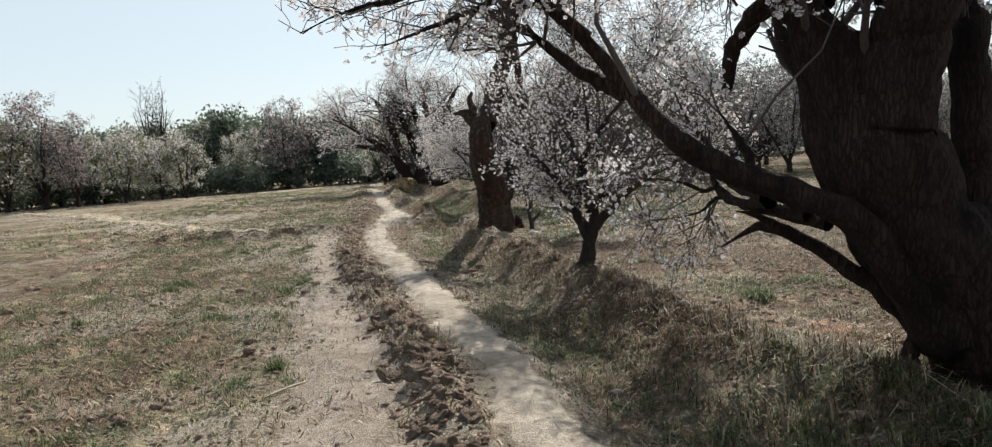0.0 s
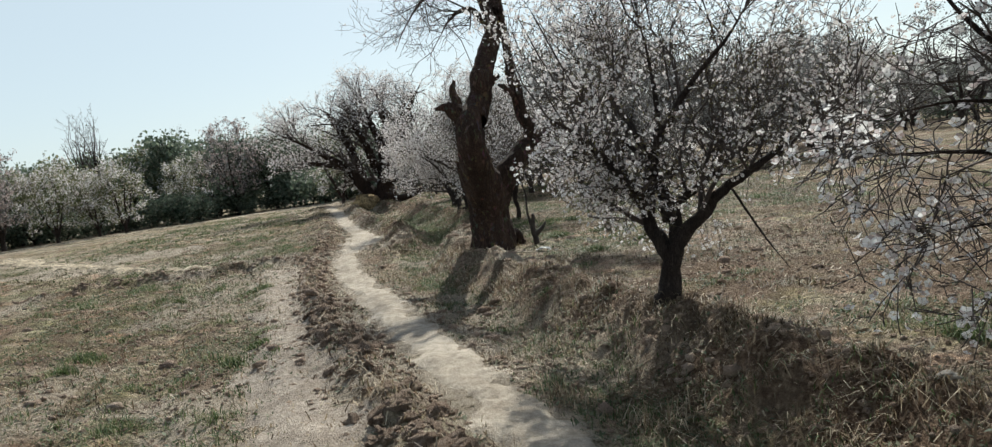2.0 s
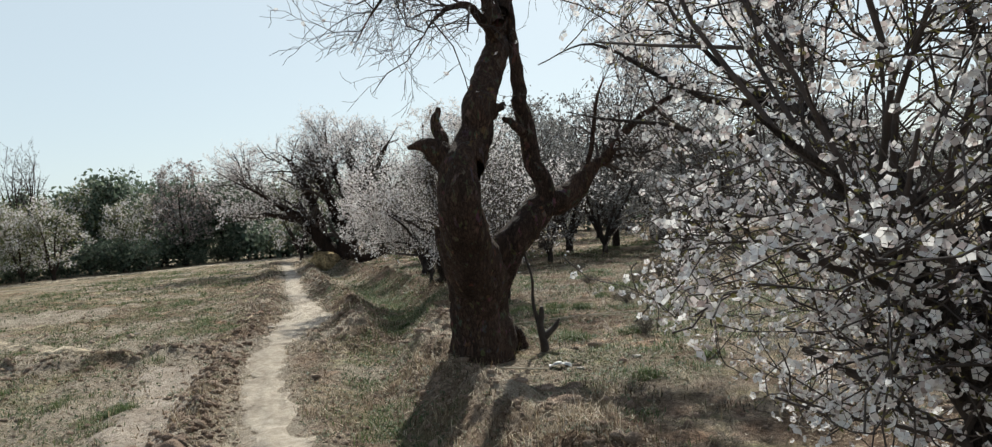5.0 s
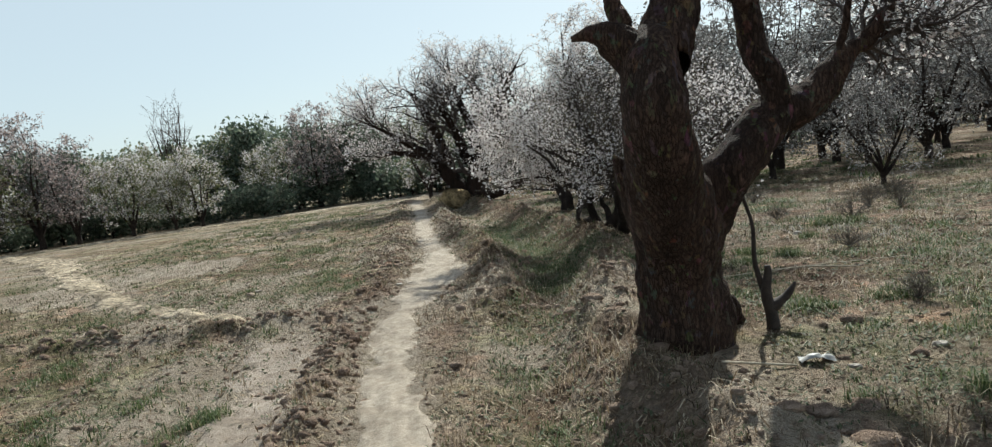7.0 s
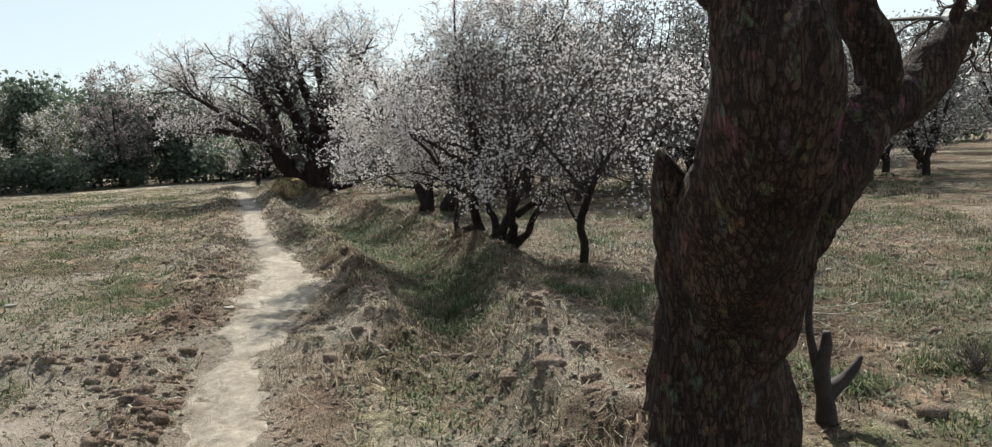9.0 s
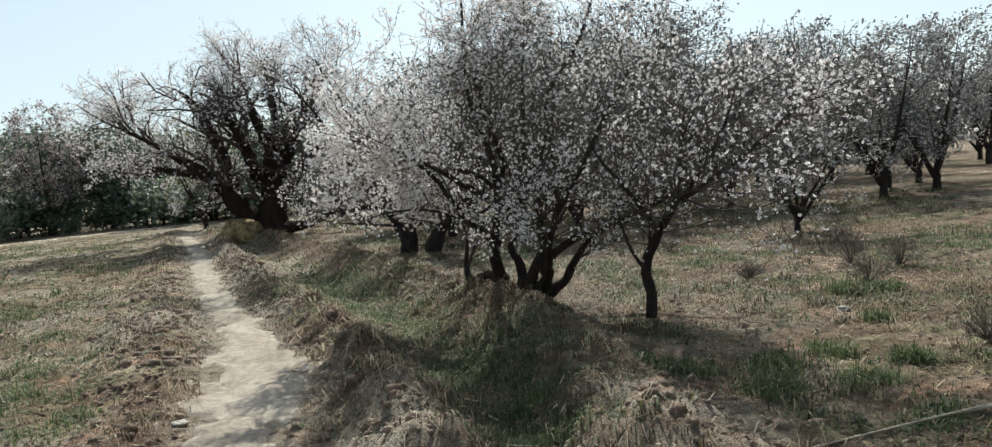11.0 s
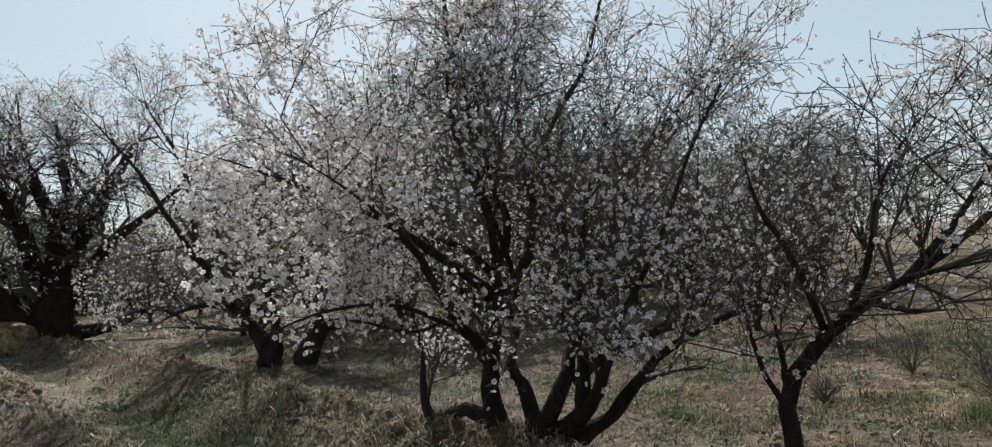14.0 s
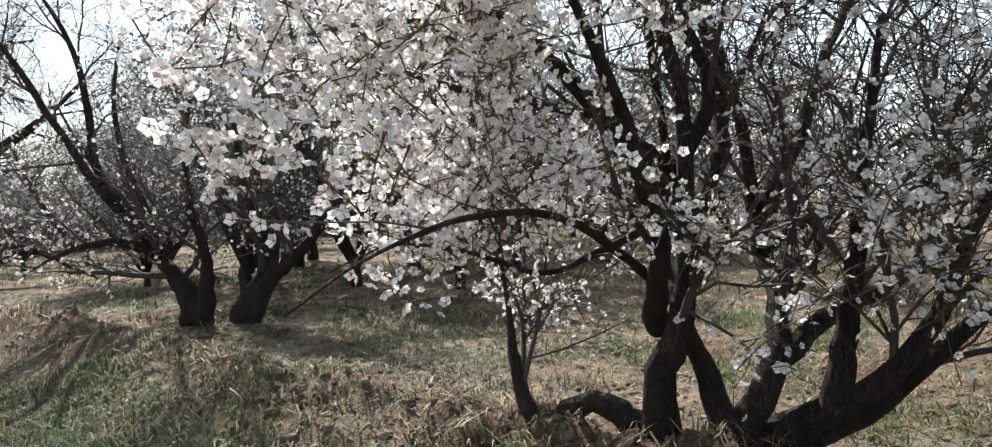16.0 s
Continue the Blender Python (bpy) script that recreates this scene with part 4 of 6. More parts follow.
LEANING_LIMBS = [
    ("trunk", [(-0.04, 0.02, -0.01, 0.057), (-0.02, 0.01, 0.29, 0.049), (-0.07, -0.02, 0.55, 0.045), (-0.04, -0.14, 0.78, 0.044), (-0.03, -0.37, 1.00, 0.035), (-0.06, -0.68, 1.19, 0.025), (-0.10, -1.00, 1.27, 0.017), (-0.12, -1.26, 1.30, 0.011)]),
    ("limb", [(-0.04, 0.02, 0.50, 0.019), (-0.16, 0.04, 0.69, 0.015), (-0.25, 0.04, 0.93, 0.011), (-0.30, 0.03, 1.16, 0.007)]),
    ("limb", [(-0.03, 0.01, 0.54, 0.019), (0.04, 0.09, 0.81, 0.015), (0.09, 0.18, 1.07, 0.008)]),
    ("limb", [(-0.01, -0.38, 1.02, 0.024), (0.07, -0.47, 1.32, 0.017), (0.05, -0.57, 1.65, 0.013), (0.14, -0.72, 1.95, 0.010)]),
    ("limb", [(-0.04, -0.69, 1.19, 0.022), (0.07, -0.91, 1.48, 0.015), (0.17, -1.06, 1.79, 0.012), (0.20, -1.18, 2.08, 0.009)]),
    ("limb", [(-0.04, -0.69, 1.19, 0.024), (0.40, -0.90, 1.50, 0.019), (0.90, -1.00, 1.90, 0.014), (1.30, -1.05, 2.35, 0.009)]),
    ("limb", [(-0.07, -0.30, 0.92, 0.021), (-0.38, -0.38, 1.30, 0.017), (-0.61, -0.39, 1.58, 0.013), (-0.75, -0.43, 1.84, 0.009)]),
    ("limb", [(-0.04, -0.53, 1.09, 0.020), (-0.28, -0.86, 1.09, 0.012), (-0.44, -1.12, 1.12, 0.008)]),
]
ANCIENT_LIMBS = [
    ("trunk", [(0.13, -0.03, -0.21, 0.672), (0.26, -0.07, 0.68, 0.474), (0.41, -0.10, 1.65, 0.375), (0.44, -0.11, 2.63, 0.296), (0.71, -0.18, 3.78, 0.178), (0.53, -0.13, 4.96, 0.099)]),
    ("limb", [(-0.08, 0.02, 0.11, 0.395), (-0.56, -0.02, 0.85, 0.333), (-1.20, -0.03, 1.79, 0.272), (-2.12, 0.03, 2.55, 0.212), (-3.20, 0.14, 3.30, 0.153), (-4.28, 0.24, 3.94, 0.095)]),
    ("limb", [(-0.69, 0.17, 1.06, 0.257), (-1.16, 0.63, 2.99, 0.201), (-1.92, 1.16, 4.47, 0.143), (-2.4, 1.4, 4.95, 0.06)]),
    ("stub", [(-0.01, 0.00, 1.69, 0.217), (-0.32, -0.23, 2.97, 0.175), (-0.70, -0.44, 3.75, 0.134)]),
    ("limb", [(0.58, -0.14, 1.84, 0.237), (1.41, -0.14, 3.45, 0.179), (2.13, -0.12, 4.7, 0.1), (2.55, -0.06, 5.3, 0.05)]),
    ("limb", [(0.51, -0.13, 0.22, 0.217), (1.39, -0.60, 0.35, 0.137), (2.37, -1.10, 0.71, 0.096), (2.98, -1.51, 0.38, 0.076), (3.48, -1.90, 0.06, 0.057)]),
    ("limb", [(0.48, -0.12, 0.86, 0.198), (1.39, -0.76, 2.15, 0.155), (2.60, -1.47, 3.16, 0.095), (3.58, -2.13, 4.15, 0.056)]),
    ("limb", [(-1.51, 0.37, 2.02, 0.158), (-2.68, 0.98, 2.32, 0.120), (-3.90, 1.59, 2.53, 0.081)]),
    ("limb", [(0.40, -0.10, 2.83, 0.178), (-0.12, 0.29, 4.3, 0.110), (-0.3, 0.55, 5.3, 0.06)]),
]


def plant(name, label, category, at, group=""):
    ob = new(name)
    ob.location = at
    return tagged(ob, label, category, group)


def joined(chunks):
    """Several (verts, faces) as one."""
    V, F, n = [], [], 0
    for v, fs in chunks:
        V.append(v)
        F += [np.asarray(f) + n for f in (fs if isinstance(fs, list) else [fs])]
        n += len(v)
    by = {}
    for f in F:
        by.setdefault(f.shape[1], []).append(f)
    return np.concatenate(V), [np.concatenate(v) for v in by.values()]


def shoots(P, R, plan, crown, g, slim=0.0022, n=4):
    """Level after level of side shoots. plan rows: count, from, length, angle, rise."""
    levels = []
    lead = sprout(P, R, 3, 0.86, plan[0][2] * 0.8, 20, plan[0][4] * 0.5, g, n)
    for k, lo, length, angle, rise in plan:
        P, R = sprout(P, R, k, lo, length, angle, rise, g, n)
        if not levels:
            R, lead = R * 0.75, (lead[0], lead[1] * 0.9)
            P, R = np.concatenate([P, lead[0]]), np.concatenate([R, lead[1]])
        R = np.maximum(R, slim)
        P, R = within(P, R, crown, g=g)
        levels.append((P, R))
    return levels


def timber(root, limbs, material, sides=12, rings=18, rough=0.16, fine=True, slender=0.0):
    """The hand-placed trunk and limbs, each a part; returns the curves of the limbs."""
    P, R = [], []
    for kind, rows in limbs:
        rows = [(x, y, z, q * (1 - slender * min(1, i / 4))) for i, (x, y, z, q) in enumerate(rows)]
        big = fine and max(r[3] for r in rows) > 0.15
        c = smooth_line(rows, 80 if big else rings)
        if kind in ("limb", "trunk"):
            c[:, 3] *= np.interp(np.linspace(0, 1, len(c)), [0, 0.6, 1], [1, 1, 0.35 if big else 0.22])
        c[:, 3] = np.maximum(c[:, 3], 0.003)
        for axis_no in range(3):
            c[1:-1, axis_no] += (0.12 if big else 0.45) * c[1:-1, 3] * grain3(c[1:-1, :3] + axis_no * 7.3, 3.5 / max(0.12, c[:, 3].max() * 2))
        v, f = tubes(c[None, :, :3], c[None, :, 3], 48 if big else sides, rough if not big else rough * 1.5)
        solid(kind, v, f, material, root, smooth=True)
        c = smooth_line(rows, 12)
        P.append(c[:, :3])
        R.append(np.maximum(c[:, 3], 0.003))
    return np.array(P), np.array(R)


def dress(root, P, R, plan, crown, bloom, size, g, petal=PETAL, buds=0.25, petals=5, sides=3, last=2, spread=0.03, twig=TWIG, side=None):
    """Twigs and flowers on limbs P, R."""
    lv = shoots(P, R, plan, crown, g)
    chunks = [tubes(p, r, 5 if i == 0 else sides, cap=False) for i, (p, r) in enumerate(lv) if len(p)]
    v, f = joined(chunks)
    tagged(solid("branchwork", v, f, twig, root, smooth=True), kind="stuff")
    if bloom:
        tips = np.concatenate([p for p, r in lv[-last:]])
        v, f = flowers(along(tips, bloom, g, crown=crown, side=side), size, g, petals, spread=spread)
        tagged(solid("blossom", v, f, petal, root, "open white almond blossoms"), kind="stuff")
        if buds:
            v, f = leaves(along(tips, int(bloom * buds), g), size * 0.55, g)
            tagged(solid("bud_growth", v, f, BUD, root, "brown buds and young leaves"), kind="stuff")
    return lv


g = np.random.default_rng(11)
old_near = plant("almond_tree", "massive dark old almond tree leaning over the bank", "tree", (2.5, 3.55, 0.2))
P, R = timber(old_near, OLD_NEAR_LIMBS + OLD_NEAR_SHADE_CROWN + OLD_NEAR_AHEAD, OLD_BARK, 14, 24, 0.14)
upper = [3, 4, 5, 6, 7, 10, 11] + list(range(len(P) - 8, len(P) - 4))
dress(old_near, np.concatenate([P[upper][:, 5:], P[[0, 1, 2]][:, 5:]]), np.concatenate([R[upper][:, 5:], R[[0, 1, 2]][:, 5:] * 0.3]), [(7, 0.2, 0.7, 48, 0.1), (6, 0.15, 0.4, 45, 0.0), (5, 0.2, 0.22, 45, -0.05)], ((-0.55, 0.9, 2.8), (2.65, 2.3, 1.2)), 6000, 0.034, g)
over = list(range(len(P) - 8, len(P) - 4))
# dense canopy kept above the view, added to shade the bank below
dress(old_near, P[over][:, 4:], R[over][:, 4:], [(12, 0.1, 1.6, 50, 0.5), (10, 0.1, 0.7, 48, 0.1), (6, 0.1, 0.35, 45, 0.0)], ((1.7, 2.4, 3.75), (1.7, 2.5, 0.85)), 13000, 0.055, g, buds=1.0)
dress(old_near, P[over][:, 3:], R[over][:, 3:], [(10, 0.1, 0.9, 55, 0.0), (8, 0.1, 0.5, 48, 0.0), (5, 0.1, 0.28, 45, 0.0)], ((0.4, 2.2, 2.9), (1.9, 1.9, 0.9)), 6500, 0.038, g, buds=0.7)
dress(old_near, P[[5, 6, 4]][:, 2:], R[[5, 6, 4]][:, 2:], [(8, 0.1, 0.45, 50, 0.0), (6, 0.15, 0.28, 48, -0.05), (4, 0.2, 0.16, 45, -0.05)], ((-2.68, 0.0, 2.08), (0.98, 0.85, 0.34)), 700, 0.034, g)
# more unseen canopy, set sunward of the ground it has to shade
dress(old_near, P[over][1:3, 4:], R[over][1:3, 4:], [(12, 0.3, 1.3, 55, 0.2), (10, 0.1, 0.7, 48, 0.0), (6, 0.1, 0.35, 45, 0.0)], ((2.0, 3.5, 3.75), (1.1, 1.6, 0.75)), 8000, 0.055, g, buds=1.0)
low = list(range(len(P) - 4, len(P)))
dress(old_near, P[low][:, 3:], R[low][:, 3:], [(7, 0.2, 0.4, 48, 0.05), (5, 0.15, 0.25, 45, 0.0), (4, 0.2, 0.15, 45, -0.05)], ((-1.25, 0.8, 1.1), (0.75, 0.9, 0.75)), 700, 0.034, g)

g = np.random.default_rng(12)
young = plant("almond_tree", "young almond tree in full white bloom on the bank", "tree", (0.95, 7.25, 0.28))
P, R = timber(young, YOUNG_LIMBS + YOUNG_AHEAD, YOUNG_BARK, 12, 20, 0.2, slender=0.3)
dress(young, P[1:], R[1:], [(10, 0.2, 0.85, 45, 0.4), (8, 0.1, 0.45, 45, 0.15), (6, 0.1, 0.24, 45, 0.0)], ((0.32, 0.18, 1.9), (1.5, 1.62, 1.6)), 10500, 0.029, g, buds=1.8, last=3)

def lean(z):
    """The old trunk leans towards the path above its foot."""
    return min(1.0, max(0.0, (z - 0.45) / 0.9))


g = np.random.default_rng(13)
hollow = plant("almond_tree", "pollarded old almond tree with broken stubs and bare twigs", "tree", (-0.05, 12.68, 0.15))
P, R = timber(hollow, [(kind, [(a + 0.025 * lean(c), b - 0.28 * lean(c), c, r * 1.04) for a, b, c, r in rows]) for kind, rows in HOLLOW_LIMBS], FLAKED_BARK, 14, 24, 0.15)
dress(hollow, P[12:], R[12:], [(9, 0.15, 0.8, 42, 0.1), (6, 0.15, 0.45, 42, -0.1), (4, 0.15, 0.25, 40, -0.1)], ((0.0, 0.2, 3.9), (2.4, 2.2, 1.6)), 250, 0.036, g)
tip = np.array([P[4][8:], P[10][4:8], P[10][8:], P[11][8:]]), np.array([R[4][8:], R[10][4:8], R[10][8:], R[11][8:]])
spray = new("spray")
spray.parent = hollow
lv = shoots(np.concatenate([tip[0]] * 2), np.concatenate([tip[1]] * 2) * 0.5, [(7, 0.1, 0.6, 45, 0.2), (6, 0.2, 0.36, 45, 0.0), (5, 0.2, 0.2, 45, 0.0)], ((1.9, 0.2, 2.4), (1.25, 1.0, 0.8)), g)
v, f = joined([tubes(p, r, 4, cap=False) for p, r in lv])
tagged(solid("branchwork", v, f, TWIG, spray, smooth=True), kind="stuff")
v, f = flowers(along(np.concatenate([p for p, r in lv[-2:]]), 2300, g), 0.036, g)
tagged(solid("blossom", v, f, PETAL, spray, "open white almond blossoms"), kind="stuff")

g = np.random.default_rng(14)
spreading = plant("almond_tree", "many-stemmed spreading almond tree in white bloom", "tree", (0.0, 19.2, 0.2))
P, R = timber(spreading, SPREADING_LIMBS + SPREADING_NEAR, YOUNG_BARK, 12, 22, 0.2, slender=0.42)
n = len(SPREADING_LIMBS)
own = [i for i in range(len(P)) if i not in (n + 2, n + 3)]
dress(spreading, P[own], R[own], [(8, 0.3, 0.95, 45, 0.3), (9, 0.1, 0.5, 45, 0.1), (6, 0.1, 0.26, 45, 0.0)], ((0.15, -0.1, 1.95), (1.95, 2.1, 1.75)), 18500, 0.032, g, buds=1.6, side=(-0.5, -0.1, 0.4), last=3)

left = [n + 2, n + 3]
dress(spreading, P[left][:, 3:], R[left][:, 3:], [(11, 0.1, 0.6, 48, 0.15), (7, 0.1, 0.38, 45, 0.05), (5, 0.1, 0.22, 45, 0.0)], ((-1.2, -0.15, 1.55), (0.8, 0.65, 0.6)), 2600, 0.031, g, buds=1.0, last=3)

g = np.random.default_rng(17)
behind = plant("almond_tree", "low twin-stemmed almond tree with thin blossom behind the ditch", "tree", (-0.1, 25.2, 0.1))
P, R = timber(behind, BEHIND_LIMBS, YOUNG_BARK, 10, 18, 0.2, slender=0.2)
dress(behind, P, R, [(9, 0.25, 1.0, 48, 0.2), (9, 0.12, 0.55, 45, 0.05), (7, 0.12, 0.3, 45, -0.03)], ((-0.4, 0.0, 1.6), (2.5, 2.1, 1.55)), 2600, 0.04, g, buds=2.0)
high = [7, 8]
dress(behind, P[high][:, 4:], R[high][:, 4:], [(12, 0.1, 0.9, 42, 0.25), (8, 0.12, 0.5, 45, 0.1), (6, 0.12, 0.28, 45, 0.0)], ((-1.6, 0.6, 3.05), (1.6, 1.4, 1.55)), 1300, 0.042, g, buds=0.8)

g = np.random.default_rng(15)
leaning = plant("almond_tree", "slender leaning almond tree with sparse blossom", "tree", (0.95, 17.8, -0.02))
P, R = timber(leaning, LEANING_LIMBS, YOUNG_BARK, 10, 20, 0.1)
dress(leaning, P, R, [(9, 0.35, 0.95, 48, 0.15), (8, 0.15, 0.5, 45, 0.08), (5, 0.15, 0.25, 45, 0.0)], ((0.75, -0.75, 1.45), (1.65, 1.5, 1.05)), 2600, 0.03, g, buds=1.6, side=(0.5, -0.5, 0.5), last=3)

g = np.random.default_rng(16)
ancient = plant("almond_tree", "broad gnarled old almond tree with pale blossom", "tree", (-3.7, 34.8, 0.0))
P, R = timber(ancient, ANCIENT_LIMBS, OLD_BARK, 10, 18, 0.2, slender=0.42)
dress(ancient, P, R, [(9, 0.25, 1.9, 45, 0.3), (8, 0.12, 1.1, 45, 0.1), (5, 0.12, 0.6, 45, 0.0)], ((-0.5, 0, 3.35), (5.2, 4.5, 2.95)), 14000, 0.08, g, petals=3, last=3, buds=0.1, spread=0.06)


def seedling(g, height, stems, lean, r0):
    """Trunk and rising stems of a grove tree, as limb rows."""
    rows = [("trunk", [(0, 0, -0.2, r0 * 1.5), (0.03, 0.02, height * 0.06, r0 * 1.1), (0.02, 0.05, height * 0.14, r0)])]
    for i in range(stems):
        a = i * 2 * math.pi / stems + g.uniform(-0.5, 0.5)
        c, s, sp = math.cos(a), math.sin(a), lean * g.uniform(0.6, 1.2)
        rows.append(("limb", [(0, 0, height * 0.08, r0 * 0.8), (c * sp * 0.3, s * sp * 0.3, height * 0.25, r0 * 0.6), (c * sp * 0.65 + g.normal(0, 0.1), s * sp * 0.65 + g.normal(0, 0.1), height * 0.5, r0 * 0.42), (c * sp, s * sp, height * g.uniform(0.7, 0.9), r0 * 0.2)]))
    return rows


def grove_tree(seed, label, height, width, stems, bloom, size, petal, leafage=None, spread=0.08, name="almond_tree", fine=True):
    g = np.random.default_rng(seed)
    root = plant(name, label, "tree", (0, 0, 0))
    P, R = timber(root, seedling(g, height, stems, width * 0.6, 0.019 * height), YOUNG_BARK, 7, 7, 0.1, False)
    crown = ((0, 0, height * 0.53), (width, width, height * 0.5))
    lv = shoots(P[1:], R[1:], [(6, 0.15, height * 0.36, 48, 0.2), (5, 0.15, height * 0.2, 48, 0.05), (3 if fine else 1, 0.2, height * 0.1, 45, 0)], crown, g, 0.006, 3)
    v, f = joined([tubes(p, r, 3, cap=False) for p, r in lv])
    tagged(solid("branchwork", v, f, TWIG, root), kind="stuff")
    tips = np.concatenate([p for p, r in lv[-2:]])
    if bloom:
        v, f = flowers(along(tips, bloom, g, crown=crown), size, g, 3, spread=spread)
        tagged(solid("blossom", v, f, petal, root), kind="stuff")
    if leafage:
        v, f = leaves(along(tips, leafage[0], g) + g.normal(size=(leafage[0], 3)) * leafage[3], leafage[1], g, 0.6)
        tagged(solid("foliage", v, f, leafage[2], root), kind="stuff")
    return root


WHITE = grove_tree(21, "white-blossomed tree at the field edge", 4.6, 2.3, 5, 2800, 0.1, PETAL, (2200, 0.14, LEAF_SPRING, 0.14))
PINK = grove_tree(22, "pale pink blossomed tree at the field edge", 6.0, 2.5, 5, 1800, 0.14, PETAL_PINK, (2600, 0.13, HAZE_BUD, 0.12))
GREEN = grove_tree(23, "dense dark green tree at the field edge", 4.8, 2.5, 6, 0, 0.1, PETAL, (4600, 0.24, LEAF_DARK, 0.25), name="evergreen_tree", fine=False)
SPRING = grove_tree(24, "tree with fresh spring leaves and white blossom", 5.2, 2.6, 5, 1500, 0.125, PETAL, (3200, 0.16, LEAF_SPRING, 0.14), name="spring_tree")
BARE = grove_tree(25, "tall bare poplar tree at the field edge", 9.0, 2.0, 9, 0, 0.1, PETAL, (1500, 0.1, HAZE_BUD, 0.06), name="poplar_tree")
ORCHARD = grove_tree(26, "orchard almond tree in pale bloom", 3.8, 2.2, 6, 2000, 0.062, PETAL_GREY, (2800, 0.09, HAZE_BUD, 0.09), spread=0.06)
GREY = grove_tree(27, "orchard almond tree with thin blossom", 4.2, 2.3, 5, 1000, 0.058, PETAL_GREY, (3200, 0.09, HAZE_BUD, 0.1), spread=0.06)
BUSH = grove_tree(28, "low dark bush under the field edge trees", 2.0, 1.9, 6, 0, 0.1, PETAL, (1300, 0.23, LEAF_DARK, 0.3), name="bush", fine=False)
used = set()


def stand(kind, x, y, turn, scale, group):
    m = pose(x, y, float(land(x, y)) - 0.02, 0, 0, turn) @ Matrix.Scale(scale, 4)
    if kind not in used:
        used.add(kind)
        kind.matrix_basis = m
        tagged(kind, group=group)
    else:
        c = copy_thing(kind, pose(x, y, float(land(x, y)) - 0.02, 0, 0, turn))
        c.scale = (scale, scale, scale)
        tagged(c, group=group)


EDGE = "trees along the field edge"
for kind, px, y, s in [
    (SPRING, -90, 41, 1.1), (PINK, -30, 42, 1.1), (SPRING, 18, 40, 1.05), (PINK, 78, 42, 1.15), (PINK, 128, 43, 0.95), (WHITE, 205, 44, 0.95), (WHITE, 262, 45, 0.85), (WHITE, 300, 45, 0.95),
    (BARE, 262, 54, 1.0), (SPRING, 340, 54, 1.15), (GREEN, 368, 54, 1.3), (WHITE, 402, 50, 0.95), (PINK, 462, 51, 1.08), (GREEN, 520, 53, 1.1), (GREEN, 560, 54, 1.05), (WHITE, 610, 56, 1.1), (GREEN, 650, 55, 1.1),
    (GREEN, 430, 58, 1.25), (GREEN, 240, 54, 1.15), (GREEN, 175, 52, 1.1), (GREEN, 100, 50, 1.15), (GREEN, 40, 48, 1.2), (GREEN, -20, 48, 1.2), (GREEN, 310, 56, 1.15), (BARE, 390, 62, 0.85), (SPRING, 155, 47, 0.9), (GREEN, -75, 46, 1.1), (SPRING, 225, 50, 1.05), (GREEN, 480, 56, 1.15), (SPRING, 585, 56, 0.9), (PINK, 435, 54, 0.75)]:
    stand(kind, (px - 784) / 1097 * y, y, g.uniform(0, 360), s, EDGE)

